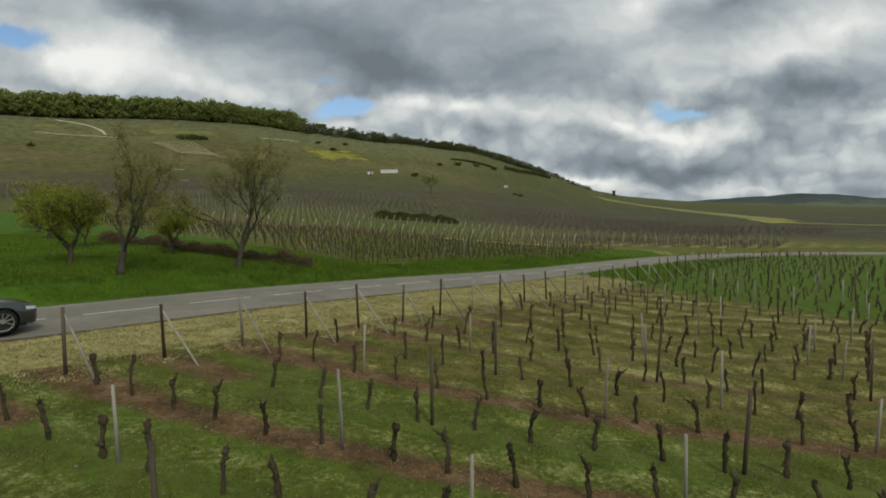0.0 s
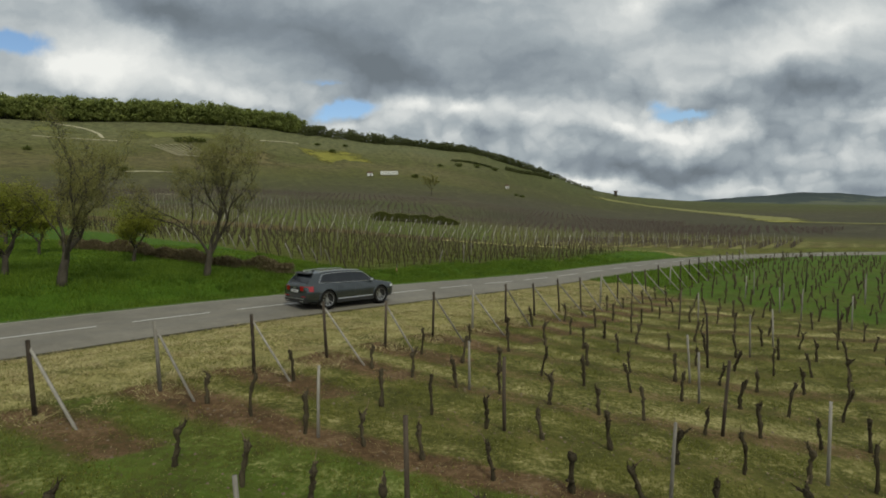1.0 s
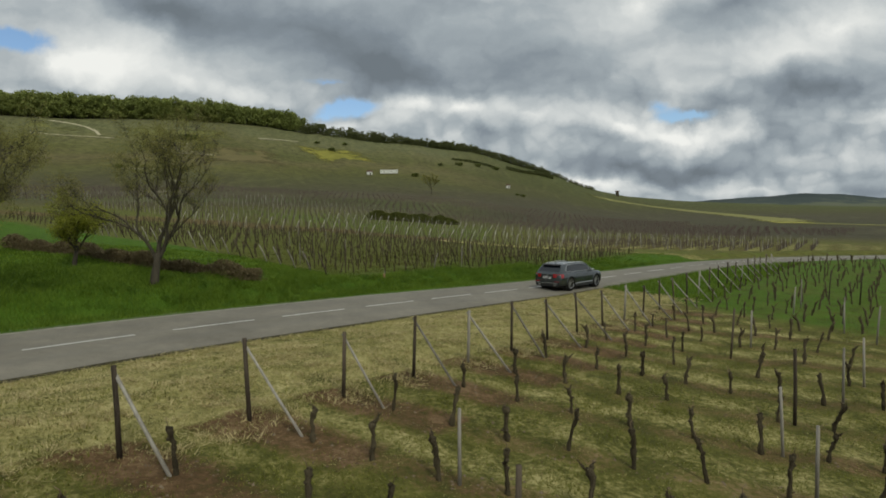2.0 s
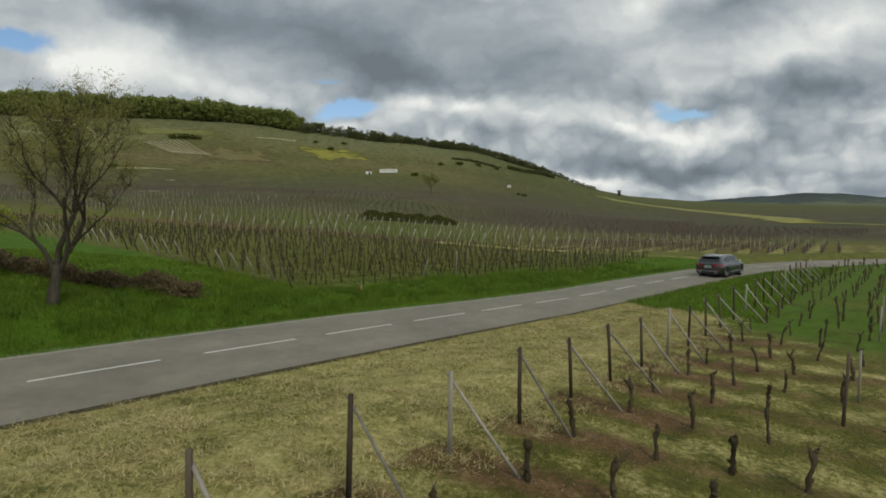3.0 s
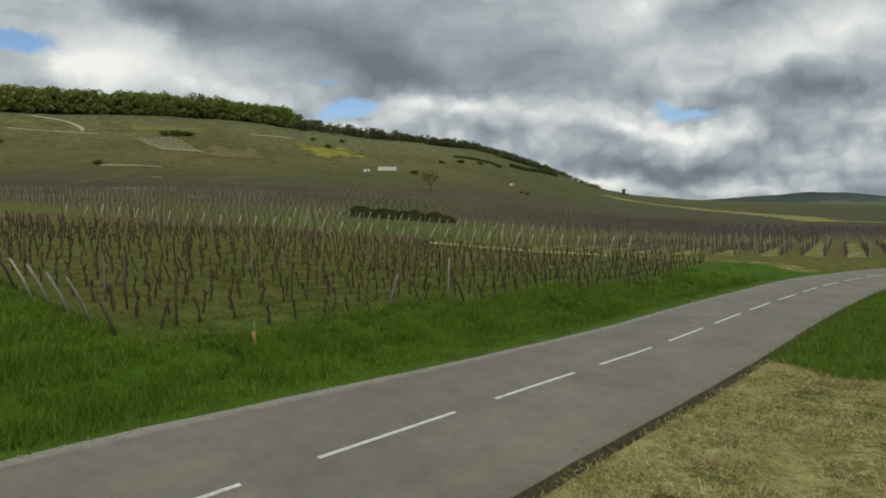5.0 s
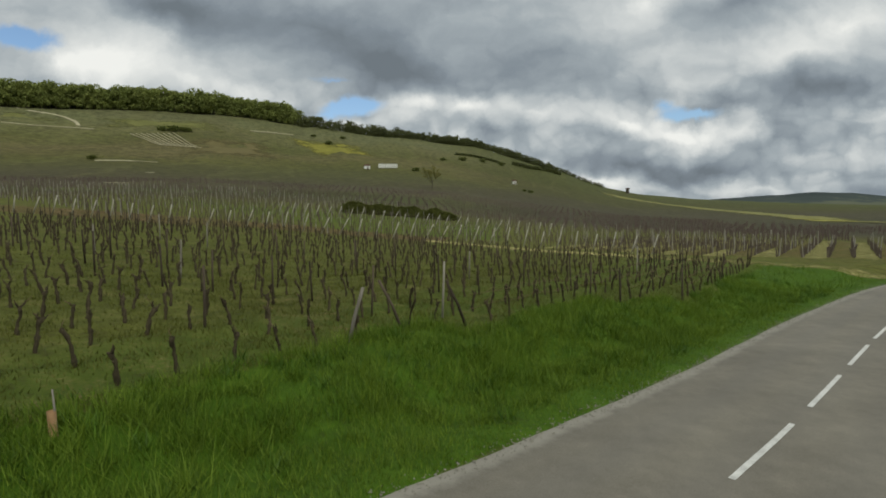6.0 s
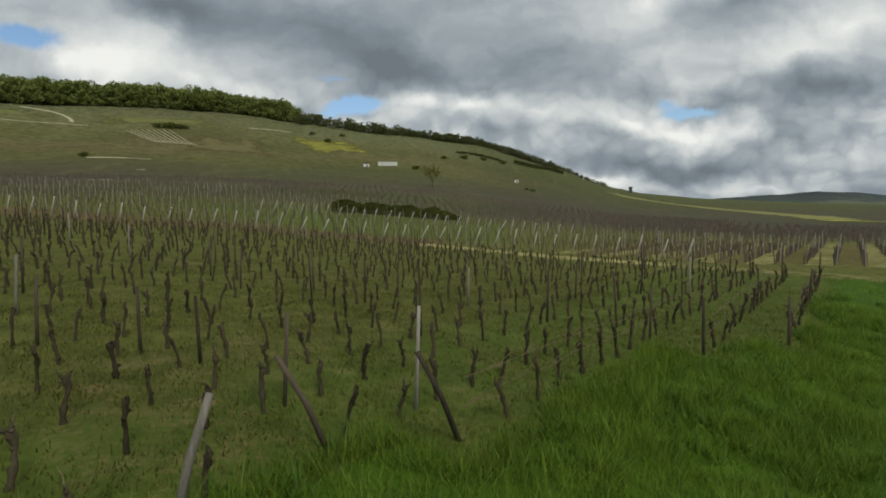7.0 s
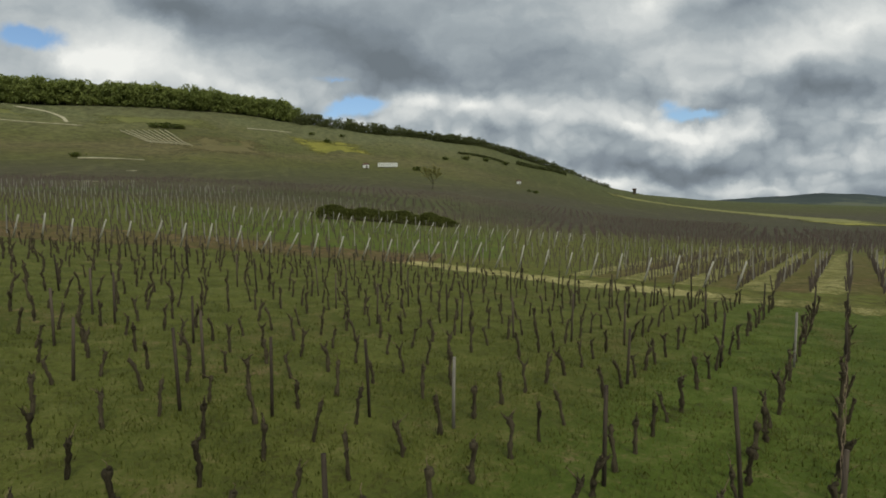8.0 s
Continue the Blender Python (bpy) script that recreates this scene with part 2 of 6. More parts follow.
def leaf_material(name, dark, light, rough=0.6, patch_scale=0.55):
    m, k, s = material(name, rough)
    isle = k.add("NewGeometry").outputs["Random Per Island"]
    pos = k.add("NewGeometry").outputs["Position"]
    patch = k.noise(pos, patch_scale, 3.0)
    f = k.math("ADD", k.math("MULTIPLY", isle, 0.5), k.math("MULTIPLY", patch, 0.5))
    colour = k.ramp(f, [(0.2, dark), (0.8, light)])
    wire(k, colour, s, "Base Color")
    s.inputs["Specular IOR Level"].default_value = 0.2
    thin = k.add("BsdfTranslucent", {"Color": colour})
    both = k.add("MixShader", {0: 0.35, 1: s.outputs[0], 2: thin.outputs[0]})
    out = next(n for n in k.tree.nodes if n.type == "OUTPUT_MATERIAL")
    k.tree.links.new(both.outputs[0], out.inputs[0])
    return m


def ground_material():
    m, k, s = material("ground_cover", 0.92)
    pos = k.add("NewGeometry").outputs["Position"]
    soil, dry, lush, hill = [k.add("Attribute", attribute_name=n).outputs["Fac"] for n in ("soil", "dry", "lush", "hill")]
    big, mid, fine = k.noise(pos, 0.22, 4.0), k.noise(pos, 1.3, 5.0, 0.62), k.noise(pos, 9.0, 5.0, 0.65)
    tiny = k.noise(pos, 45.0, 3.0, 0.6)
    tex = k.math("ADD", k.math("MULTIPLY", mid, 0.45), k.math("ADD", k.math("MULTIPLY", fine, 0.35), k.math("MULTIPLY", tiny, 0.2)))
    turf = k.ramp(tex, [(0.34, (0.042, 0.044, 0.011)), (0.46, (0.088, 0.090, 0.019)), (0.54, (0.136, 0.130, 0.031)), (0.66, (0.228, 0.204, 0.070))])
    brown = k.ramp(tex, [(0.36, (0.040, 0.024, 0.013)), (0.5, (0.118, 0.070, 0.033)), (0.64, (0.24, 0.158, 0.086))])
    straw = k.ramp(tex, [(0.36, (0.100, 0.098, 0.030)), (0.5, (0.300, 0.268, 0.100)), (0.63, (0.500, 0.435, 0.205))])
    green = k.ramp(tex, [(0.3, (0.024, 0.050, 0.004)), (0.52, (0.062, 0.126, 0.008)), (0.7, (0.105, 0.190, 0.018))])
    patch = k.math("MULTIPLY", k.math("SUBTRACT", mid, 0.5), 1.6)
    patch = k.math("ADD", patch, k.math("MULTIPLY", k.math("SUBTRACT", fine, 0.5), 2.2))

    patch = k.math("ADD", patch, k.math("MULTIPLY", k.math("SUBTRACT", big, 0.5), 1.5))

    def mask(a):
        w = k.math("ADD", k.math("MULTIPLY", k.math("SUBTRACT", a, 0.5), 1.7), patch)
        return k.math("MULTIPLY", k.math("ADD", w, 0.5, clamp=True), k.math("MULTIPLY", a, 5.0, clamp=True))

    c = k.mix(mask(lush), turf, green)
    c = k.mix(mask(dry), c, straw)
    c = k.mix(mask(soil), c, brown)
    # hillside parcels: long blocks of vines, each with its own tone, and faint rows
    wander = k.add("TexNoise", {"Vector": pos, "Scale": 0.05, "Detail": 4.0}).outputs["Color"]
    stray = k.add("VectorMath", {0: pos, 1: k.add("VectorMath", {0: wander, 1: (26.0, 26.0, 0.0)}, operation="MULTIPLY").outputs[0]}, operation="ADD").outputs[0]
    cells = k.add("Mapping", {"Vector": stray, "Rotation": (0, 0, radians(28)), "Scale": (0.022, 0.0085, 0.0)}).outputs[0]
    vor = k.add("TexVoronoi", {"Vector": cells, "Scale": 1.0, "Randomness": 0.75})
    tone = k.add("SeparateXYZ", {0: vor.outputs["Color"]}).outputs[0]
    parcel = k.ramp(tone, [(0.0, (0.096, 0.093, 0.042)), (0.3, (0.096, 0.120, 0.028)), (0.5, (0.114, 0.103, 0.051)), (0.7, (0.105, 0.132, 0.029)),
                           (0.9, (0.151, 0.157, 0.049))], "CONSTANT")
    # bands along the contours: purplish vine wood low down, olive turf above, pale grass under the wood
    rise, east = [k.add("Attribute", attribute_name=n).outputs["Fac"] for n in ("rise", "east")]
    wide, broken = k.noise(pos, 0.011, 5.0, 0.6), k.noise(pos, 0.07, 5.0, 0.68)
    at = k.math("ADD", rise, k.math("ADD", k.math("MULTIPLY", k.math("SUBTRACT", wide, 0.5), 0.30), k.math("MULTIPLY", k.math("SUBTRACT", broken, 0.5), 0.12)))
    band = k.ramp(at, [(0.20, (0.100, 0.082, 0.050)), (0.30, (0.082, 0.102, 0.024)), (0.40, (0.108, 0.088, 0.056)), (0.50, (0.096, 0.080, 0.050)), (0.60, (0.098, 0.094, 0.034)),
                       (0.68, (0.128, 0.122, 0.034)), (0.76, (0.178, 0.145, 0.062)), (0.82, (0.120, 0.122, 0.036)), (0.89, (0.175, 0.165, 0.070)), (0.96, (0.180, 0.182, 0.088))])
    slope = k.mix(0.85, parcel, band)
    low_green = k.ramp(at, [(0.30, (0.080, 0.070, 0.046)), (0.55, (0.084, 0.074, 0.042)), (0.70, (0.080, 0.080, 0.026)), (0.95, (0.090, 0.104, 0.028))])
    slope = k.mix(k.math("MULTIPLY", east, 0.85), slope, low_green)
    slope = k.mix(k.ramp(k.noise(pos, 0.22, 6.0, 0.8), [(0.40, (0, 0, 0)), (0.66, (0.85, 0.85, 0.85))]), slope, (0.034, 0.036, 0.014, 1))
    def stripes(turn, scale):
        return k.add("TexWave", {"Vector": k.add("Mapping", {"Vector": pos, "Rotation": (0, 0, radians(turn))}).outputs[0], "Scale": scale, "Distortion": 1.6, "Detail": 3.0}).outputs[1]

    second = k.add("SeparateXYZ", {0: vor.outputs["Color"]}).outputs[1]
    rows = k.mix(k.math("GREATER_THAN", second, 0.5), stripes(34, 0.11), stripes(-22, 0.13))
    slope = k.mix(k.math("MULTIPLY", rows, k.math("MULTIPLY", broken, 0.34)), slope, (0.048, 0.044, 0.022, 1))
    edge = k.add("TexVoronoi", {"Vector": cells, "Scale": 1.0, "Randomness": 0.75}, feature="DISTANCE_TO_EDGE").outputs["Distance"]
    slope = k.mix(k.ramp(edge, [(0.0, (0.25, 0.25, 0.25)), (0.03, (0, 0, 0))]), slope, (0.17, 0.16, 0.065, 1))
    c = k.mix(hill, c, slope)
    wire(k, c, s, "Base Color")
    s.inputs["Specular IOR Level"].default_value = 0.15
    bump(k, s, k.math("ADD", fine, k.math("MULTIPLY", tiny, 0.6)), 0.9, 0.05)
    return m


def asphalt_material():
    m, k, s = material("asphalt", 0.82)
    pos = k.add("NewGeometry").outputs["Position"]
    uv = k.add("Attribute", attribute_name="across").outputs["Fac"]
    grain, blotch, wear = k.noise(pos, 60.0, 3.0, 0.7), k.noise(pos, 0.5, 5.0, 0.6), k.noise(pos, 3.0, 5.0, 0.65)
    f = k.math("ADD", k.math("MULTIPLY", grain, 0.45), k.math("ADD", k.math("MULTIPLY", blotch, 0.35), k.math("MULTIPLY", wear, 0.2)))
    c = k.ramp(f, [(0.34, (0.104, 0.092, 0.072)), (0.5, (0.178, 0.159, 0.127)), (0.66, (0.262, 0.236, 0.190))])
    # wheel tracks are polished paler, the gravelly rim is paler still
    edge = k.ramp(k.math("ADD", k.math("MAXIMUM", uv, 0.0), k.math("MULTIPLY", k.math("SUBTRACT", wear, 0.5), 0.16)), [(0.86, (0, 0, 0)), (0.95, (1, 1, 1))])
    c = k.mix(k.math("MULTIPLY", edge, 0.75), c, (0.36, 0.335, 0.285, 1))
    track = k.math("MULTIPLY", k.math("COSINE", k.math("MULTIPLY", uv, 12.6)), 0.5)
    c = k.mix(k.math("MULTIPLY", k.math("ADD", track, 0.5), 0.22), c, (0.13, 0.122, 0.112, 1))
    wire(k, c, s, "Base Color")
    bump(k, s, grain, 0.5, 0.006)
    return m


GROUND = ground_material()
ASPHALT = asphalt_material()
PAINT_WHITE = plain("road_paint", (0.42, 0.41, 0.39), (0.78, 0.77, 0.74), 6, 0.7, relief=0.2)
BARK = plain("vine_bark", (0.026, 0.021, 0.013), (0.106, 0.086, 0.054), 14, 0.95, relief=0.9, distance=0.02, stretch=(1, 1, 0.3), by_object=0.2)
CANE = plain("vine_cane", (0.10, 0.07, 0.045), (0.27, 0.20, 0.13), 20, 0.8, relief=0.3)
POST_DARK = plain("old_post_wood", (0.035, 0.027, 0.021), (0.125, 0.098, 0.075), 9, 0.9, relief=0.7, stretch=(1, 1, 0.12), by_object=0.3)
POST_GREY = plain("weathered_post_wood", (0.15, 0.135, 0.115), (0.37, 0.34, 0.30), 9, 0.9, relief=0.6, stretch=(1, 1, 0.12), by_object=0.3)
TREE_BARK = plain("tree_bark", (0.034, 0.029, 0.022), (0.125, 0.108, 0.082), 5, 0.95, relief=1.0, distance=0.04, stretch=(1, 1, 0.35))
LEAF_SPRING = leaf_material("spring_leaves", (0.15, 0.17, 0.020), (0.36, 0.37, 0.055))
LEAF_DULL = leaf_material("budding_leaves", (0.15, 0.15, 0.045), (0.31, 0.29, 0.085))
LEAF_WOOD = leaf_material("woodland_leaves", (0.045, 0.060, 0.014), (0.145, 0.165, 0.034))
HEDGE_LEAF = leaf_material("dry_hedge_leaves", (0.10, 0.076, 0.040), (0.26, 0.205, 0.11))
GRASS_LUSH = leaf_material("lush_grass_blades", (0.044, 0.094, 0.006), (0.200, 0.290, 0.030))
GRASS_DRY = leaf_material("mown_grass_blades", (0.23, 0.21, 0.075), (0.50, 0.45, 0.20))
HAY = leaf_material("cut_hay", (0.30, 0.245, 0.115), (0.66, 0.56, 0.30), 0.7, 0.8)
FIELD_TURF = leaf_material("rough_field_blades", (0.056, 0.068, 0.010), (0.158, 0.166, 0.034))
WEED = leaf_material("verge_weed_leaves", (0.030, 0.072, 0.008), (0.130, 0.235, 0.026), 0.5, 0.9)
GRASS_TURF = leaf_material("turf_blades", (0.088, 0.098, 0.012), (0.225, 0.228, 0.042))


# ---- building helpers ----
def part(name, bm, mat, parent=None, label="", smooth_faces=False):
    me = bpy.data.meshes.new(name)
    bm.to_mesh(me)
    bm.free()
    me.materials.append(mat)
    if smooth_faces:
        me.polygons.foreach_set("use_smooth", [True] * len(me.polygons))
    ob = new(name, me)
    ob.parent = parent
    if label:
        tagged(ob, label)
    return ob


def mesh_part(name, verts, faces, mat, parent=None, smooth_faces=False):
    me = bpy.data.meshes.new(name)
    me.from_pydata(verts, [], faces)
    me.materials.append(mat)
    if smooth_faces:
        me.polygons.foreach_set("use_smooth", [True] * len(me.polygons))
    ob = new(name, me)
    ob.parent = parent
    return ob


def tri_cloud(name, verts, mat, corners=3):
    """One mesh of many separate small faces: verts is (n, corners, 3)."""
    n = len(verts)
    me = bpy.data.meshes.new(name)
    me.vertices.add(n * corners)
    me.vertices.foreach_set("co", np.asarray(verts, np.float32).ravel())
    me.loops.add(n * corners)
    me.loops.foreach_set("vertex_index", np.arange(n * corners, dtype=np.int32))
    me.polygons.add(n)
    me.polygons.foreach_set("loop_start", np.arange(n, dtype=np.int32) * corners)
    me.update(calc_edges=True)
    me.validate()
    me.materials.append(mat)
    return new(name, me)


class Tubes:
    """Gathers tapered, bent tubes in one list of vertices and faces."""

    def __init__(self):
        self.v, self.f = [], []

    def add(self, pts, radii, sides=6, cap=True):
        start = len(self.v)
        pts = [Vector(p) for p in pts]
        for i, p in enumerate(pts):
            d = (pts[min(i + 1, len(pts) - 1)] - pts[max(i - 1, 0)]).normalized()
            a = d.cross(Vector((0.3, 1, 0.2))).normalized()
            b = d.cross(a)
            for j in range(sides):
                w = 2 * math.pi * j / sides
                self.v.append(p + (a * math.cos(w) + b * math.sin(w)) * radii[i])
        for i in range(len(pts) - 1):
            for j in range(sides):
                q, r = start + i * sides + j, start + i * sides + (j + 1) % sides
                self.f.append((q, r, r + sides, q + sides))
        if cap:
            e = start + (len(pts) - 1) * sides
            self.f.append(tuple(e + j for j in range(sides)))
            self.f.append(tuple(start + j for j in reversed(range(sides))))

    def mesh(self, name, mat, parent=None, smooth_faces=True):
        return mesh_part(name, [tuple(p) for p in self.v], self.f, mat, parent, smooth_faces)


# ---- ground ----
def stretch_axis(lo, hi, step, far_lo, far_hi, grow=1.09):
    mid = list(np.arange(lo, hi, step))
    a, s, left = lo, step, []
    while a > far_lo:
        s *= grow
        a -= s
        left.append(a)
    b, s, right = mid[-1], step, []
    while b < far_hi:
        s *= grow
        b += s
        right.append(b)
    return np.array(left[::-1] + mid + right)


def near_row(x, y):
    """Place across the rows of the near vineyard: whole numbers are rows."""
    k = (y - 8.75) / 2.2 + 0.0 * x
    for _ in range(4):
        al = np.clip(x - (-6.5 + 1.23 * k), 0, 60)
        bend = np.where(al < 13.5, -0.385 * al + 0.0142 * al ** 2, -2.61 - 0.01 * (al - 13.5))
        k = k - (8.75 + 1.75 * k + bend - y) / (1.75 + 0.25)
    return k, x - (-6.5 + 1.23 * k)


FIELD_CORNER = (-8.7, 34.9)      # corner of the vineyard beyond the road
ROW_WAY = (0.512, 0.859)         # its rows run along the road
ROW_GAP, VINE_GAP = 1.45, 1.02


def field_place(x, y):
    """Along and across the rows of the vineyard beyond the road."""
    ax, ay = x - FIELD_CORNER[0], y - FIELD_CORNER[1]
    return ax * ROW_WAY[0] + ay * ROW_WAY[1], -(ax * ROW_WAY[1] - ay * ROW_WAY[0])


def in_rows(fa, fc, margin=0.0):
    """True inside the vineyard beyond the road, whose lowest rows begin further along."""
    out = (fc > -0.8 + margin) & (fa > -0.6 + margin)
    for low, start in ((-1.3, 1.4), (-2.6, 10.9), (-4.0, 18.8), (-5.5, 21.7)):
        out = out | ((fc > low + margin) & (fa > start))
    return out


BLOCK_X, BLOCK_Y = [-70, -45, -33, -17, -10, -7, 2, 9, 14], [74, 76, 77.5, 81, 84, 86, 84, 80, 77]


def block_edge(x):
    """Where the next vineyard block begins."""
    return np.interp(x, BLOCK_X, BLOCK_Y)


def hay_edge(x, y):
    """Below 9 the verge is mown; past that tall grass stands beside the bend."""
    return x + 0.85 * (y - 36)


def make_ground():
    xs = stretch_axis(-26, 34, 0.22, -4200, 4200)
    ys = stretch_axis(-4, 88, 0.25, -4200, 4200)
    gx, gy = np.meshgrid(xs, ys)
    x, y = gx.ravel(), gy.ravel()
    d = from_road(x, y)
    z = land(x, y, d)
    nx, ny = len(xs), len(ys)
    i, j = np.meshgrid(np.arange(nx - 1), np.arange(ny - 1))
    a = (j * nx + i).ravel()
    quads = np.stack([a, a + 1, a + nx + 1, a + nx], 1)
    me = bpy.data.meshes.new("ground")
    me.vertices.add(len(x))
    k, al = near_row(x, y)
    off = np.abs(k - np.round(k))
    grow = smooth((x - 10) / 5.0 + (y - 28) / 6.0)
    vineyard = (d < -4.2) & (al > -0.6)
    strip = smooth((0.30 - off) / 0.2)
    alive = 1.0 - 0.5 * smooth((k - 0.3) / 2.0)
    soil = np.where(vineyard, strip * alive * np.where(np.round(k) % 2 == 0, 1.0, 0.2 + 0.5 * smooth((k - 0.6) / 1.0)), 0) * (1 - grow)
    soil = np.maximum(soil, np.where(vineyard & (al < 2.4), 0.8, 0) * (1 - grow) * smooth((0.45 - off) / 0.3))
    mown = smooth((-d - 2.5) / 0.5) * np.where(vineyard, 0.0, 1.0) * smooth((9.3 - hay_edge(x, y)) / 1.0)
    streak = np.sin(d * 3.1 + 1.4 * np.sin(y * 0.45) + 0.8 * np.sin(x * 0.8)) * np.sin(y * 0.55 + 0.9 * np.sin(d * 1.1))
    dry = np.maximum(mown * (0.72 + 0.22 * streak), np.where(vineyard, 0.60 * (1 - grow) * (0.55 + 0.45 * smooth((k - 0.5) / 2.0)) * (0.46 - 0.46 * np.cos(2 * np.pi * k + 0.6)) * np.where(np.floor(k) % 2 == 0, 1.0, 0.72), 0))
    lush_near = np.where((d < 0) & ~vineyard, 1 - mown, 0) * smooth((-d - 2.6) / 0.2) + np.where(vineyard, np.maximum(grow * 0.62, 0.50 * smooth((0.6 - k) / 1.2)), 0)
    fa, fc = field_place(x, y)
    in_field = in_rows(fa, fc) & (fa < 42.5)
    verge = (d > 2.4) & (fa < 44) & ~in_field & (x < 60)
    lush = np.where(d < 0, lush_near, np.where(verge, 1.0, 0.22))
    lush = np.where(in_field & (d > 0), 0.42 + 0.2 * smooth((4 - fc) / 3), lush)
    soil = np.maximum(soil, np.where((d > 0) & in_field, 0.28, 0))
    track = (fa > 42.5) & (fa < 45.2) & (fc < 26) & (d > 4)
    dry = np.where(track, 0.35 + 0.5 * smooth((fc - 3) / 3), dry)
    lush = np.where(track, 0, lush)
    beyond = y - block_edge(x)
    soil = np.maximum(soil, np.where((beyond > 0) & (d > 8), np.where((x < -6) & (beyond < 9), 0.6, 0.12), 0))
    lush = np.where((beyond > 9) & (d > 8) & (x < 0), 0.42, lush)
    alley = np.where(np.floor(fc / 1.75) % 2 == 0, 1.0, 0.0) * ((beyond > 0) & (fc < 14) & (d > 8) & (fa < 97))
    soil = np.maximum(soil, alley * 0.42)
    dry = np.where((beyond > 0) & (d > 8) & (fc < 14) & (alley < 0.5) & (fa < 97), 0.45, dry)
    soil = np.maximum(soil, ((d < -2.55) & (d > -3.0)) * 0.55)
    dry = np.where((d < -2.45) & (d > -2.75), 0.15, dry)
    r = np.hypot(x, y - 20)
    turn = np.degrees(np.arctan2(x, y - 20))
    rise = r / np.interp(turn, RIDGE_ANGLE, RIDGE_FAR)
    east = smooth((turn + 8) / 14)
    hill = smooth((r - 95) / 60)
    lush = lush * (1 - hill)
    me.vertices.foreach_set("co", np.stack([x, y, z], 1).astype(np.float32).ravel())
    n = len(quads)
    me.loops.add(n * 4)
    me.loops.foreach_set("vertex_index", quads.astype(np.int32).ravel())
    me.polygons.add(n)
    me.polygons.foreach_set("loop_start", np.arange(n, dtype=np.int32) * 4)
    me.update(calc_edges=True)
    me.polygons.foreach_set("use_smooth", [True] * n)
    for name, values in (("soil", soil), ("dry", dry), ("lush", lush), ("hill", hill), ("rise", rise), ("east", east)):
        at = me.attributes.new(name, "FLOAT", "POINT")
        at.data.foreach_set("value", values.astype(np.float32))
    me.materials.append(GROUND)
    return tagged(new("ground", me), "vineyard ground of turf, bare soil strips and mown verges", "ground", kind="structure")


make_ground()


# ---- road ----
def road_at(s, side=0.0):
    """Place on the road, side metres to the hill side, and the road's heading."""
    x, y = np.interp(s, ROAD_S, ROAD[:, 0]), np.interp(s, ROAD_S, ROAD[:, 1])
    x2, y2 = np.interp(s + 1.0, ROAD_S, ROAD[:, 0]), np.interp(s + 1.0, ROAD_S, ROAD[:, 1])
    x1, y1 = np.interp(s - 1.0, ROAD_S, ROAD[:, 0]), np.interp(s - 1.0, ROAD_S, ROAD[:, 1])
    dx, dy = x2 - x1, y2 - y1
    n = math.hypot(dx, dy)
    px, py = x - dy / n * side, y + dx / n * side
    return float(px), float(py), math.atan2(dy, dx)


def road_z(x):
    return float(plane_z(np.array([x]))[0])


def ribbon(name, s0, s1, left, right, lift, mat, step=1.0, parent=None, thick=0.0, wobble=0.0):
    verts, faces, across = [], [], []
    count = max(2, int((s1 - s0) / step) + 1)
    cols = 7 if right - left > 1 else 2
    for i in range(count):
        s = s0 + (s1 - s0) * i / (count - 1)
        for j in range(cols):
            f = j / (cols - 1)
            side = left + (right - left) * f
            if wobble and j in (0, cols - 1):
                side += wobble * noise.noise(Vector((s * 0.9, j * 5.0, 0))) + 0.5 * wobble * noise.noise(Vector((s * 3.1, j * 9.0, 4)))
            x, y, _ = road_at(s, side)
            if cols == 7 and side > 0:
                x, y, _ = road_at(s, side * float(far_half(x)) / ROAD_HALF)
            crown = 0.03 * (1 - (side / ROAD_HALF) ** 2)
            z = road_z(x) + lift + crown - (0.06 if cols == 7 and j in (0, cols - 1) else 0)
            verts.append((x, y, z))
            across.append(side / ROAD_HALF)
    for i in range(count - 1):
        for j in range(cols - 1):
            q = i * cols + j
            faces.append((q, q + cols, q + cols + 1, q + 1))
    ob = mesh_part(name, verts, faces, mat, parent, True)
    at = ob.data.attributes.new("across", "FLOAT", "POINT")
    at.data.foreach_set("value", np.array(across, np.float32))
    return ob


road = tagged(ribbon("road", 5, ROAD_S[-1] - 2, -ROAD_HALF - 0.12, ROAD_HALF + 0.12, 0.02, ASPHALT, 0.5, wobble=0.16), "narrow grey asphalt country road with a worn dashed line", "road", kind="structure")
# narrow dark brown strip along the near rim of the asphalt
EDGE_DARK = plain("dark_edge_brown", (0.030, 0.026, 0.015), (0.085, 0.072, 0.040), 5, 0.95, relief=0.8, distance=0.03)
tagged(ribbon("earth_edge", 30, 125, -ROAD_HALF - 0.34, -ROAD_HALF - 0.10, 0.012, EDGE_DARK, 0.3), "narrow dark brown strip between asphalt and mown verge", "road edge", kind="structure")
DASH_FROM = float(ROAD_S[np.argmin(np.hypot(ROAD[:, 0] + 5.4, ROAD[:, 1] - 26.7))])
for i in range(-9, 22):
    ribbon("lane_dash", DASH_FROM + 0.1 + 4.14 * i, DASH_FROM + 0.1 + 4.14 * i + 2.95, -0.19, -0.10, 0.026, PAINT_WHITE, 0.6, road)


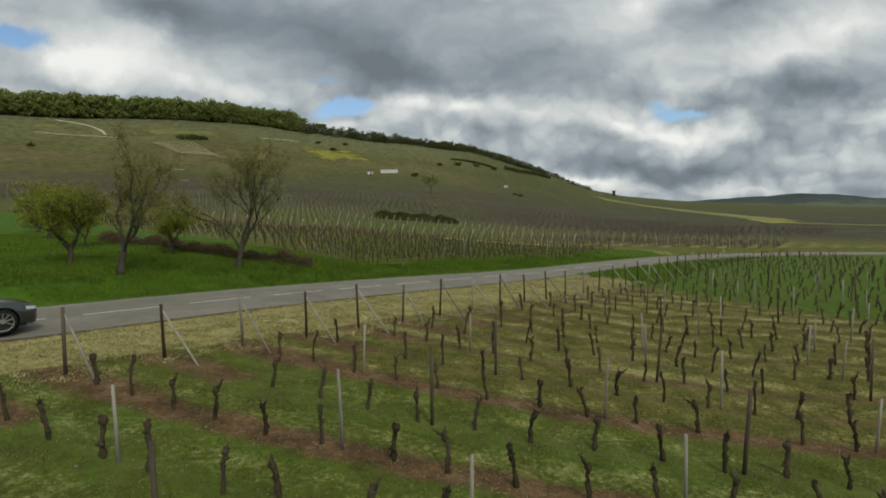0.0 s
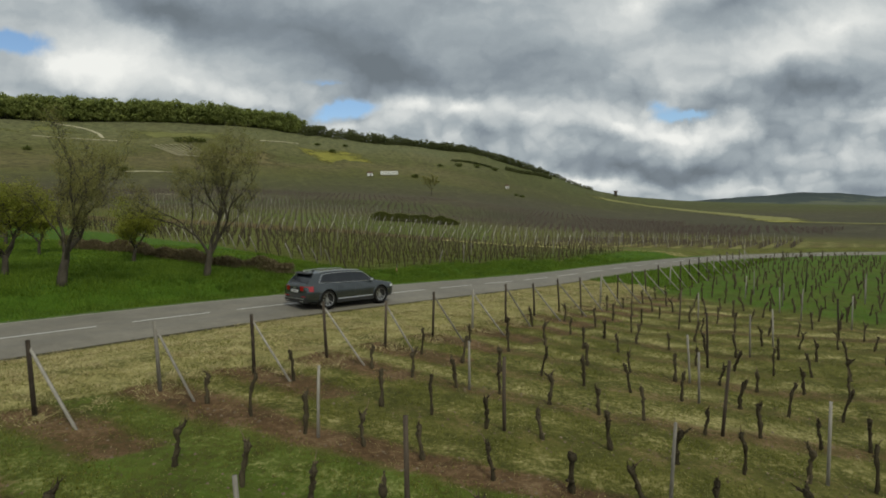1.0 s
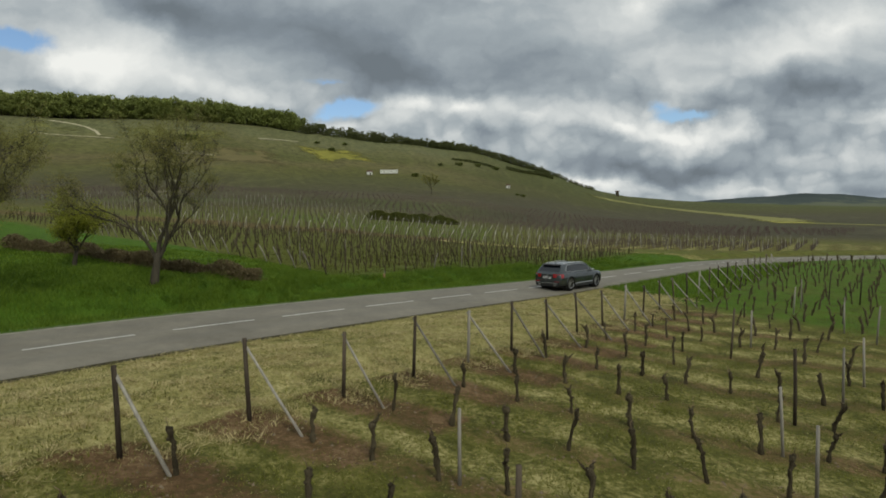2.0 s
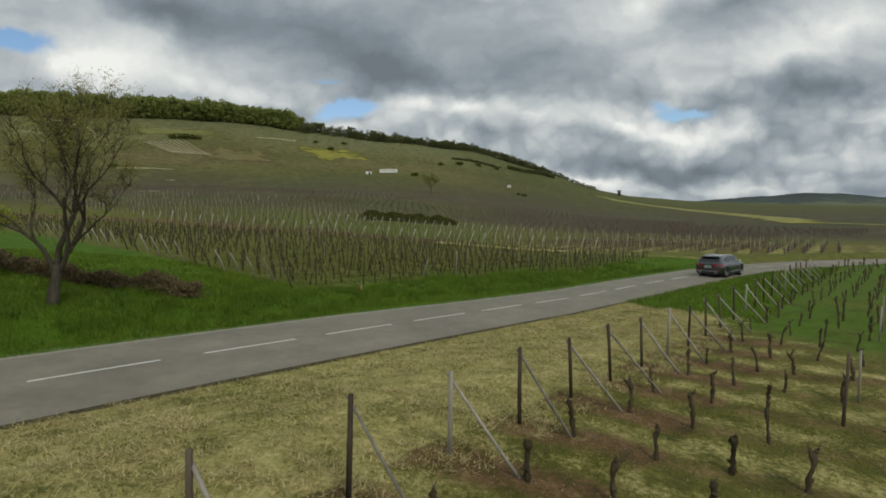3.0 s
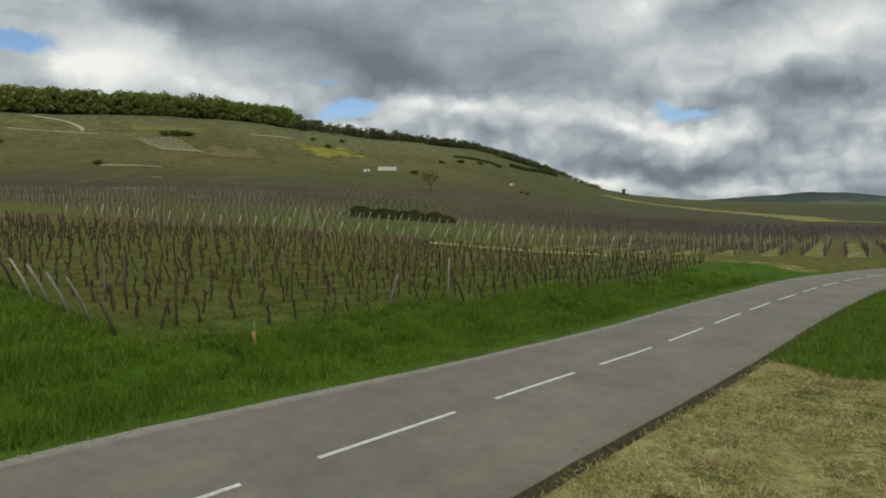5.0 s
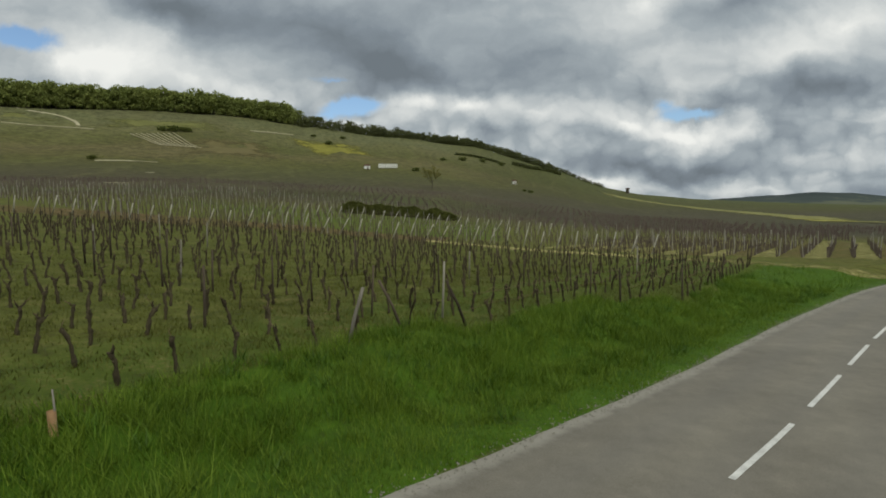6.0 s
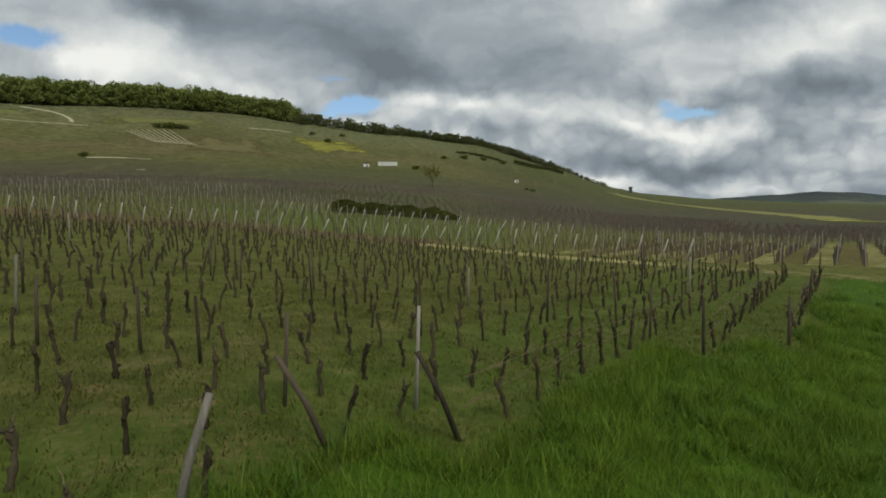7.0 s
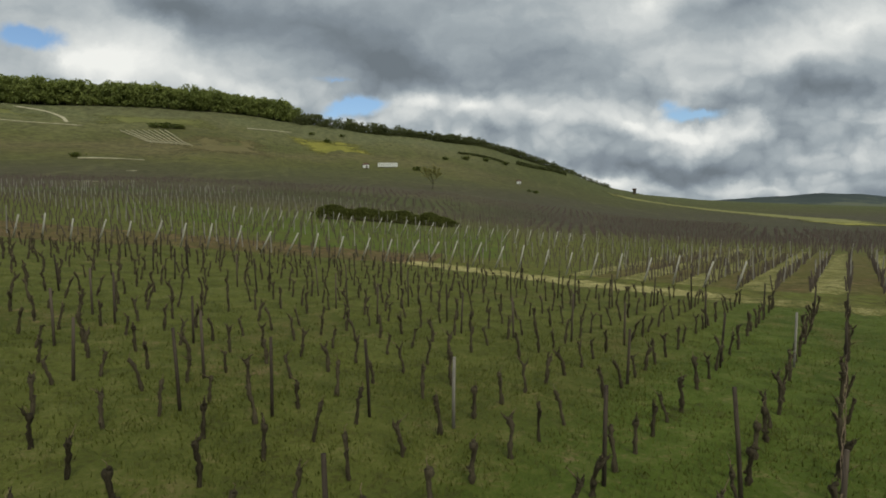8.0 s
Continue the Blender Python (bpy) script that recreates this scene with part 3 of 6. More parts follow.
# ---- vines and posts ----
def vine_shape(seed, tall=0.85):
    """A gnarled trunk with a knotted head and pruned arms, and its thin canes."""
    rng = random.Random(seed)
    wood, canes = Tubes(), []
    lean = Vector((rng.uniform(-0.18, 0.18), rng.uniform(-0.14, 0.14), 0))
    n, pts, rad = 11, [], []
    thick = rng.uniform(0.028, 0.044)
    bend, turn = rng.uniform(0.015, 0.045), rng.uniform(0, 6.28)
    for i in range(n):
        f = i / (n - 1)
        sway = Vector((math.sin(turn + f * 5.2), math.cos(turn * 1.7 + f * 4.1), 0)) * bend * f
        kink = Vector((rng.uniform(-1, 1), rng.uniform(-1, 1), 0)) * 0.013 * (0.3 + f)
        pts.append(Vector((0, 0, -0.06 + f * tall)) + lean * f * f + (sway + kink) * (1 if i else 0))
        knot = 0.45 if rng.random() < 0.25 else 0.0
        rad.append(thick * (1.2 - 0.5 * f + 0.8 * max(0.0, f - 0.72) / 0.28 + knot + rng.uniform(-0.18, 0.18)))
    wood.add(pts, rad, 7)
    head = pts[-1]
    # scars and knobs along the trunk and round the head
    for c in range(7):
        q = pts[-1 - (c % 3)] if c < 5 else rng.choice(pts[3:-2])
        a = rng.uniform(0, 6.28)
        d = Vector((math.cos(a), math.sin(a), rng.uniform(-0.3, 0.8))).normalized()
        r = thick * rng.uniform(0.55, 0.95)
        reach = thick * rng.uniform(1.2, 2.1)
        wood.add([q, q + d * reach * 0.6, q + d * reach], [r, r * 1.05, r * 0.5], 5)
    arms = rng.choice((0, 1, 1, 2, 2, 3))
    for a in range(arms):
        side = Vector((1 if a % 2 == 0 else -1, rng.uniform(-0.6, 0.6), rng.uniform(-0.1, 1.0))).normalized()
        r = thick * rng.uniform(0.6, 0.95)
        length = rng.uniform(0.04, 0.11)
        mid = head + side * length * 0.5 + Vector((rng.uniform(-.02, .02), rng.uniform(-.02, .02), rng.uniform(-0.025, 0.015)))
        tip = head + side * length + Vector((0, 0, rng.uniform(0.0, 0.06)))
        wood.add([head - side * 0.03, mid, mid.lerp(tip, 0.6), tip], [r * 1.3, r * 0.9, r * 1.15, r * 0.7], 6)
        # short spurs left by the pruning
        for _ in range(rng.choice((1, 2, 2))):
            d = Vector((side.x * 0.5 + rng.uniform(-.6, .6), rng.uniform(-.6, .6), rng.uniform(0.4, 1.0))).normalized()
            wood.add([mid.lerp(tip, rng.uniform(0.3, 1)), tip + d * 0.03, tip + d * rng.uniform(0.05, 0.09)], [r * 0.5, r * 0.36, r * 0.28], 4)
        if rng.random() < 0.4:
            w = Vector((side.x, side.y, 0.9)).normalized()
            q = tip + w * rng.uniform(0.08, 0.26)
            cane = Tubes()
            cane.add([tip, tip.lerp(q, 0.5) + Vector((rng.uniform(-.02, .02), rng.uniform(-.02, .02), 0)), q], [0.008, 0.006, 0.004], 4)
            canes.append(cane)
    if not canes:
        cane = Tubes()
        cane.add([head, head + Vector((0.03, 0.02, 0.1)), head + Vector((0.06, -0.02, 0.16))], [0.008, 0.006, 0.004], 4)
        canes.append(cane)
    return wood, canes


NEAR_LABEL = "gnarled bare grapevine with a pruned knotted head"
VINES = []
for seed in range(10):
    wood, canes = vine_shape(seed + 3, 0.60 + 0.05 * (seed % 6))
    v = wood.mesh("grapevine", BARK)
    for cane in canes:
        cane.mesh("cane", CANE, v)
    tagged(v, NEAR_LABEL, "grapevine", "bare grapevines in rows")
    VINES.append(v)
LOOSE = []          # wood and canes of the many further vines
for seed in range(8):
    LOOSE.append(vine_shape(seed + 40, 0.58 + 0.06 * (seed % 5)))


class Heap:
    """Many small shapes joined in one mesh, given as arrays."""

    def __init__(self):
        self.v, self.f, self.n = [], [], 0

    def put(self, tubes, m):
        a = np.array([tuple(p) for p in tubes.v])
        mm = np.array(m)
        self.v.append(a @ mm[:3, :3].T + mm[:3, 3])
        self.f += [tuple(i + self.n for i in f) for f in tubes.f]
        self.n += len(a)

    def mesh(self, name, mat, label, category):
        ob = mesh_part(name, [tuple(p) for p in np.concatenate(self.v)], self.f, mat, None, True)
        return tagged(ob, label, category, kind="stuff")


def stake(height, r0, r1, seed, sides=6, lean=0.04):
    rng = random.Random(seed)
    t = Tubes()
    dx, dy = rng.uniform(-lean, lean) * height, rng.uniform(-lean, lean) * height
    t.add([(0, 0, -0.15), (dx * 0.5 + rng.uniform(-.008, .008), dy * 0.5, height * 0.5), (dx, dy, height)], [r0, (r0 + r1) / 2, r1], sides)
    return t


vine_spots, rng = [], random.Random(11)
post_spots = []
for k in range(-5, 34):
    along = 1.15 + rng.uniform(-0.15, 0.15)
    phase = rng.randrange(5)
    i = 0
    while along < 46:
        x, y = row_point(k, along)
        if y > 0.2 * x - 7.5 and x < 42 and rng.random() > 0.06:
            vine_spots.append((x + rng.uniform(-.08, .08), y + rng.uniform(-.07, .07), k))
        if i % 5 == phase and along > 3:
            post_spots.append((x + 0.35, row_point(k, along + 0.35)[1], k))
        along += 1.12 + rng.uniform(-0.12, 0.12)
        i += 1
vine_spots.sort(key=lambda p: math.hypot(p[0] - 1.0, (p[1] - 9.0) * 0.85))
heap_wood, heap_cane = Heap(), Heap()
xs, ys = np.array([p[0] for p in vine_spots]), np.array([p[1] for p in vine_spots])
zs = land(xs, ys)
first = set()
for i, (x, y, k) in enumerate(vine_spots):
    m = pose(x, y, zs[i], rng.uniform(-6, 6), rng.uniform(-6, 6), rng.uniform(0, 360))
    if i < 190:
        kind = i % len(VINES)
        if kind not in first:
            first.add(kind)
            VINES[kind].matrix_basis = m
        else:
            copy_thing(VINES[kind], m)
    else:
        wood, canes = LOOSE[i % len(LOOSE)]
        heap_wood.put(wood, m)
        for cane in canes:
            heap_cane.put(cane, m)
heap_wood.mesh("vineyard_vines", BARK, "rows of bare pruned grapevines on green turf", "grapevines")
heap_cane.mesh("vineyard_canes", CANE, "short pruned canes on bare grapevines", "vine canes")

# end posts along the road, each with its slanting brace
made = []
for k in range(-4, 26):
    x, y = end_post(k)
    bx, by = row_point(k, 1.0 + 0.1 * (k % 3))
    z, bz = land_at(x, y), land_at(bx, by)
    tall = (1.47, 1.42, 1.5, 1.38)[k % 4]
    p = stake(tall, 0.042, 0.038, 100 + k, 7, 0.05)
    ob = p.mesh("trellis_end_post", POST_DARK if k % 5 else POST_GREY)
    ob.matrix_basis = pose(x, y, z)
    tagged(ob, "dark weathered wooden vineyard end post with a slanting brace", "post", "end posts along the road")
    b = Tubes()
    top = Vector((p.v[-1].x, p.v[-1].y, tall - 0.12))
    foot = Vector((bx - x, by - y, bz - z - 0.1))
    b.add([foot, foot.lerp(top, 0.5) + Vector((0, 0, -0.01)), top + (top - foot).normalized() * 0.08], [0.034, 0.032, 0.030], 4)
    brace = b.mesh("brace", POST_GREY, ob)
    tagged(brace, "pale grey slanting wooden brace")
posts_seen = sorted(post_spots, key=lambda p: math.hypot(p[0] - 1, p[1] - 10))
for i, (x, y, k) in enumerate(posts_seen[:110]):
    grey = i % 3 != 0
    tall = rng.uniform(1.15, 1.5) if grey else rng.uniform(1.45, 1.75)
    ob = stake(tall, 0.04 if not grey else 0.032, 0.034 if not grey else 0.026, 300 + i, 6, 0.06).mesh("vineyard_stake", POST_GREY if grey else POST_DARK)
    ob.matrix_basis = pose(x, y, land_at(x, y), 0, 0, rng.uniform(0, 360))
    tagged(ob, "thin pale grey wooden stake in a vine row" if grey else "dark old wooden stake in a vine row", "stake", "stakes in the vine rows")

# vineyard beyond the road
def field_point(fa, fc):
    return FIELD_CORNER[0] + fa * ROW_WAY[0] - fc * ROW_WAY[1], FIELD_CORNER[1] + fa * ROW_WAY[1] + fc * ROW_WAY[0]


rng = random.Random(23)
far_vines, far_posts, ends = [], [], []
LOW_ROWS = {-1: (-0.65, 2.2), -2: (-1.83, 11.6), -3: (-3.3, 19.5), -4: (-4.8, 22.4)}
for j in range(-4, 44):
    fc, start = LOW_ROWS[j] if j < 0 else (j * ROW_GAP + 1.0, 0.0)
    if j < 26:
        ends.append((10.3 if j == -1 else start, fc, j))
    fa = start + 0.9
    i = rng.randrange(5)
    stop = 42.0 if fc < 28 else 42.0 - 0.18 * (fc - 28)
    while fa < stop:
        x, y = field_point(fa, fc + rng.uniform(-.06, .06))
        if rng.random() > 0.05 and y < block_edge(x) - 1.5:
            far_vines.append((x, y))
        if i % 9 == 0 and y < block_edge(x) - 2:
            far_posts.append((*field_point(fa + 0.4, fc), j))
        fa += VINE_GAP + rng.uniform(-.1, .1)
        i += 1
far_vines.sort(key=lambda p: math.hypot(p[0] + 1, (p[1] - 47)))
zs = land([p[0] for p in far_vines], [p[1] for p in far_vines])
heap_wood, heap_cane = Heap(), Heap()
for i, (x, y) in enumerate(far_vines):
    m = pose(x, y, zs[i], rng.uniform(-7, 7), rng.uniform(-7, 7), rng.uniform(0, 360))
    if i < 110:
        ob = copy_thing(VINES[i % len(VINES)], m)
        ob.scale = (0.9, 0.9, 0.95)
        tagged(ob, "gnarled bare grapevine standing in rough grass beside stakes")
    else:
        wood, canes = LOOSE[i % len(LOOSE)]
        heap_wood.put(wood, m)
        for cane in canes:
            heap_cane.put(cane, m)
heap_wood.mesh("hillside_vines", BARK, "dense rows of bare grapevines beyond the road", "grapevines")
heap_cane.mesh("hillside_canes", CANE, "short pruned canes on the vines beyond the road", "vine canes")
far_posts.sort(key=lambda p: math.hypot(p[0] + 1, p[1] - 47))
heap_post = Heap()
for i, (x, y, j) in enumerate(far_posts):
    grey = i % 8 < 1
    tall = rng.uniform(1.3, 1.65)
    t = stake(tall, 0.035, 0.03, 900 + i, 6, 0.06)
    z = land_at(x, y)
    if i < 60:
        ob = t.mesh("vineyard_stake", POST_GREY if grey else POST_DARK)
        ob.matrix_basis = pose(x, y, z)
        tagged(ob, "grey weathered stake among vines in grass" if grey else "dark wooden stake among vines in grass", "stake", "stakes beyond the road")
    else:
        heap_post.put(t, pose(x, y, z))
heap_post.mesh("vineyard_stakes", POST_DARK, "many thin brown stakes standing in vine rows", "stakes")
for start, fc, j in ends:
    x, y = field_point(start - 0.2, fc)
    t = Tubes()
    dark = j % 6 in (0, 5) or j < 0
    run = 0.62 if j >= 0 else (0.75 if j > -3 else 0.05)
    tall = 1.3
    back = Vector((-ROW_WAY[0] * 0.75 - 0.35, -ROW_WAY[1] * 0.55, 0)) * run
    t.add([(0, 0, -0.15), back * 0.5 + Vector((0.01, 0.02, tall * 0.5)), back + Vector((0, 0, tall))], [0.042, 0.038, 0.034], 7)
    ob = t.mesh("row_end_stake", POST_DARK if dark else POST_GREY)
    ob.matrix_basis = pose(x, y, land_at(x, y))
    tagged(ob, "dark wooden row-end stake leaning out of the vineyard" if dark else "pale grey row-end stake leaning out of the vineyard", "stake", "leaning row-end stakes")
heap_tied = Heap()
for j in (-2, -3, -4):
    fc, start = LOW_ROWS[j]
    for high in (0.5, 0.85):
        t, pts = Tubes(), []
        for i in range(20):
            x, y = field_point(start - 0.2 + 0.9 * i, fc + 0.03 * math.sin(i * 1.9 + j))
            pts.append((x, y, land_at(x, y) + high + 0.03 * math.sin(i * 2.3 + high * 9)))
        t.add(pts, [0.006] * 20, 4)
        tagged(t.mesh("trellis_wire", CANE), "thin slack wire with tied canes along a vine row", "wire", "wires along the low rows")
        for i in range(1, 19):
            c, a = Tubes(), rng.uniform(-0.3, 0.3)
            q = Vector(pts[i])
            ahead = (Vector(pts[i + 1]) - q) * rng.uniform(0.5, 1.0)
            c.add([q, q + ahead * 0.5 + Vector((0, 0, 0.10 + 0.1 * a)), q + ahead + Vector((0.05 * a, 0, rng.uniform(-0.12, 0.02)))], [0.008, 0.007, 0.004], 4)
            heap_tied.put(c, pose(0, 0, 0))
heap_tied.mesh("tied_canes", CANE, "bent fruiting canes tied to the low wires", "vine canes")
t = Tubes()
t.add([(0, 0, -0.2), (0.16, 0.1, 0.62), (0.34, 0.2, 1.25)], [0.048, 0.044, 0.04], 7)
ob = t.mesh("row_end_stake", POST_GREY)
ob.matrix_basis = pose(-3.9, 41.2, land_at(-3.9, 41.2))
tagged(ob, "stout pale stake leaning into the tall grass", "stake")


# a young vine's tan guard tube on its thin stake, at the edge of the rows
gx, gy = -6.25, 35.6
guard = new("vine_guard")
guard.matrix_basis = pose(gx, gy, land_at(gx, gy), 3, -2, 0)
tagged(guard, "tan plastic guard tube round a young vine with a thin stake", "plant guard")
t = Tubes()
t.add([(0, 0, -0.03), (0.005, 0, 0.16), (0.01, 0.005, 0.34)], [0.055, 0.053, 0.055], 10, False)
t.mesh("tube", plain("tan_guard_plastic", (0.36, 0.20, 0.10), (0.52, 0.32, 0.18), 6, 0.6, relief=0.2), guard)
t = Tubes()
t.add([(0.03, 0.03, -0.1), (0.035, 0.03, 0.3), (0.04, 0.03, 0.62)], [0.014, 0.013, 0.012], 6)
t.mesh("stake", POST_GREY, guard)


# ---- trees, hedges, woods ----
def tree(seed, height, spread, trunk_r, mat_leaf, leaves, leaf_size, fork=0.25, bare=0.3, gnarl=0.25, levels=5, label="", droop=0.0):
    """An old fruit tree: a tapered trunk, crooked limbs, fine twigs and scattered young leaves."""
    rng = random.Random(seed)
    trunk, limbs, tips = Tubes(), Tubes(), []

    def limb(p, way, length, r, level, target):
        n = 4 if level < 3 else 3
        pts, rad = [p], [r]
        w = way.copy()
        for i in range(n):
            w = (w + Vector((rng.uniform(-1, 1), rng.uniform(-1, 1), rng.uniform(-0.6, 0.8))) * gnarl * (0.25 if level == 0 else 0.6 + 0.25 * level)).normalized()
            pts.append(pts[-1] + w * length / n)
            rad.append(r * (1 - 0.38 * (i + 1) / n))
        target.add(pts, rad, 8 if level == 0 else (6 if level < 3 else 3), level == 0)
        if level >= levels:
            tips.append((pts[-1], w))
            tips.append((pts[-2], w))
            return
        kids = 4 if level == 0 else rng.choice((2, 3, 3, 4) if level < 3 else (2, 3))
        for c in range(kids):
            a = 2 * math.pi * (c + rng.uniform(-0.35, 0.35)) / kids + level * 1.3
            out = Vector((math.cos(a), math.sin(a), 0)) * spread
            up = Vector((0, 0, rng.uniform(0.1, 1.1) - droop * level * 0.2))
            d = (w * (0.75 if c else 1.1) + out * rng.uniform(0.45, 1.0) + up * 0.45).normalized()
            q = pts[-1] if c == 0 else rng.choice(pts[2:] if level else pts[-2:])
            limb(q, d, length * rng.uniform(0.6, 0.85) if level else height * rng.uniform(0.2, 0.34), rad[-1] * rng.uniform(0.62, 0.88), level + 1, limbs)
        if level >= 1:
            for _ in range(6):
                a = rng.uniform(0, 6.28)
                q = rng.choice(pts[1:])
                e = q + Vector((math.cos(a) * 0.3, math.sin(a) * 0.3, rng.uniform(-0.05, 0.45))) * rng.uniform(0.5, 1.3)
                limbs.add([q, q.lerp(e, 0.5) + Vector((0, 0, 0.03)), e], [0.011, 0.008, 0.004], 3, False)
                tips.append((e, (e - q).normalized()))

    limb(Vector((0, 0, -0.15)), Vector((rng.uniform(-.08, .08), rng.uniform(-.08, .08), 1)), height * fork + 0.15, trunk_r, 0, trunk)
    grow = height / max(p.z for p in limbs.v)
    trunk.v = [p * grow for p in trunk.v]
    limbs.v = [p * grow for p in limbs.v]
    tips = [(p * grow, w) for p, w in tips]
    ob = trunk.mesh("fruit_tree", TREE_BARK)
    limbs.mesh("limbwork", TREE_BARK, ob)
    rs = np.random.RandomState(seed)
    use = [t for t in tips if rng.random() > bare]
    pts = np.array([tuple(t[0]) for t in use])
    pick = rs.randint(0, len(pts), leaves)
    c = pts[pick] + rs.normal(0, 0.11, (leaves, 3))
    a, b = rs.normal(0, 1, (leaves, 3)), rs.normal(0, 1, (leaves, 3))
    a /= np.linalg.norm(a, axis=1)[:, None]
    b = np.cross(a, b)
    b /= np.linalg.norm(b, axis=1)[:, None]
    s = leaf_size * rs.uniform(0.6, 1.4, (leaves, 1))
    v = np.stack([c - a * s, c + b * s * 0.55, c + a * s, c - b * s * 0.55], 1)
    crown = tri_cloud("leaves", v, mat_leaf, 4)
    crown.parent = ob
    return tagged(ob, label, "tree")


def place(ob, x, y, turn=0):
    ob.matrix_basis = pose(x, y, land_at(x, y), 0, 0, turn)
    return ob


OLD = "old gnarled fruit tree with few young leaves in green grass"
place(tree(5, 7.6, 0.62, 0.25, LEAF_DULL, 34000, 0.024, 0.20, 0.15, 0.40, 5, OLD), -18.6, 20.6, 30)
place(tree(14, 8.2, 0.58, 0.23, LEAF_DULL, 36000, 0.024, 0.19, 0.15, 0.36, 5, "old bare-looking fruit tree with budding twigs beside a hedge"), -15.1, 26.5, 250)
place(tree(23, 4.3, 1.15, 0.17, LEAF_SPRING, 14000, 0.042, 0.24, 0.1, 0.22, 5, "low spreading fruit tree with fresh yellow-green leaves"), -21.6, 20.9, 10)
place(tree(31, 4.0, 1.1, 0.15, LEAF_SPRING, 14000, 0.042, 0.22, 0.1, 0.22, 5, "small fruit tree with bright yellow-green spring leaves"), -21.0, 29.0, 200)
place(tree(37, 4.0, 1.1, 0.13, LEAF_SPRING, 8000, 0.05, 0.22, 0.15, 0.22, 5, "small leafy fruit tree at the end of the meadow"), -27.5, 29.5, 80)
place(tree(44, 4.8, 1.1, 0.15, LEAF_SPRING, 6000, 0.06, 0.25, 0.15, 0.25, 5, "leafy yellow-green fruit tree behind the meadow"), -34, 34, 150)
place(tree(46, 4.6, 1.1, 0.15, LEAF_SPRING, 6000, 0.06, 0.25, 0.15, 0.25, 5, "leafy yellow-green fruit tree behind the meadow"), -41, 41, 20)
place(tree(52, 13.0, 0.7, 0.25, LEAF_DULL, 6000, 0.15, 0.2, 0.1, 0.2, 5, "tall brown budding tree alone among the vineyards"), -36.5, 333, 0)


def hedge(name, points, width, height, density, mat, label, leaf=0.05, seed=1, twig=True):
    """A rough hedge of upright twigs and small leaves along a line."""
    rs = np.random.RandomState(seed)
    pts = np.array(points, float)
    seg = np.concatenate([[0], np.cumsum(np.hypot(*np.diff(pts, axis=0).T))])
    n = int(density * seg[-1])
    s = rs.uniform(0, seg[-1], n)
    w = rs.normal(0, 0.33, n) * width
    x, y = np.interp(s, seg, pts[:, 0]) + w * 0.6, np.interp(s, seg, pts[:, 1]) + w * 0.8
    top = height * (0.75 + 0.25 * np.sin(s * 1.9) * np.sin(s * 0.77 + 1)) * np.sqrt(np.clip(1 - (w / width) ** 2, 0.1, 1))
    z = land(x, y) + top * rs.uniform(0.02, 1.0, n) ** 0.7
    c = np.stack([x, y, z], 1)
    a, b = rs.normal(0, 1, (n, 3)), rs.normal(0, 1, (n, 3))
    a /= np.linalg.norm(a, axis=1)[:, None]
    b = np.cross(a, b)
    b /= np.linalg.norm(b, axis=1)[:, None]
    q = leaf * rs.uniform(0.6, 1.5, (n, 1))
    ob = tri_cloud(name, np.stack([c - a * q, c + b * q * 0.6, c + a * q, c - b * q * 0.6], 1), mat, 4)
    if twig:
        t = Tubes()
        for i in range(int(seg[-1] * 9)):
            u = rs.uniform(0, seg[-1])
            px, py = np.interp(u, seg, pts[:, 0]) + rs.normal(0, 0.2) * width, np.interp(u, seg, pts[:, 1]) + rs.normal(0, 0.2) * width
            pz = land_at(px, py)
            e = Vector((px + rs.normal(0, .12), py + rs.normal(0, .12), pz + height * rs.uniform(.6, 1.1)))
            t.add([(px, py, pz - .05), Vector((px, py, pz)).lerp(e, .5), e], [.012, .009, .004], 3, False)
        tagged(t.mesh("twigwork", TREE_BARK, ob), kind="stuff")
    return tagged(ob, label, "hedge")


hedge("hedge", [(-30, 34.5), (-24.5, 33), (-20.5, 31.3), (-17.5, 30.4), (-14.8, 30.2), (-11.6, 29.9)], 0.55, 1.0, 1700, HEDGE_LEAF, "low brown clipped hedge with dry leaves at the meadow edge", 0.045, 3)
LEAF_SCRUB = leaf_material("scrub_leaves", (0.075, 0.088, 0.022), (0.170, 0.180, 0.045))
hedge("overgrown_hedge", [(-25, 119), (-18.5, 125), (-14, 129), (-9, 132.5)], 3.2, 2.1, 2600, LEAF_SCRUB, "green overgrown bushes between vineyards", 0.13, 8, False)


def far_tree_shape(seed):
    """Leaf places of a broad crown made of uneven clumps, one unit high and about one wide."""
    rs = np.random.RandomState(seed)
    out = []
    clumps = rs.randint(11, 16)
    for c in range(clumps):
        h = 0.10 + 0.80 * (c + rs.uniform(0, 1)) / clumps
        reach = 0.75 * math.sqrt(max(0.06, 1 - ((h - 0.52) / 0.52) ** 2)) * math.sqrt(rs.uniform(0.05, 1))
        a = rs.uniform(0, 2 * np.pi)
        size = rs.uniform(0.18, 0.34)
        n = 52
        d = rs.normal(0, 1, (n, 3))
        d /= np.linalg.norm(d, axis=1)[:, None]
        d *= rs.uniform(0.35, 1.0, (n, 1)) ** 0.5
        out.append(np.array([math.cos(a) * reach, math.sin(a) * reach, h]) + d * np.array([size * 1.2, size * 1.2, size * 0.42]))
    return np.concatenate(out)


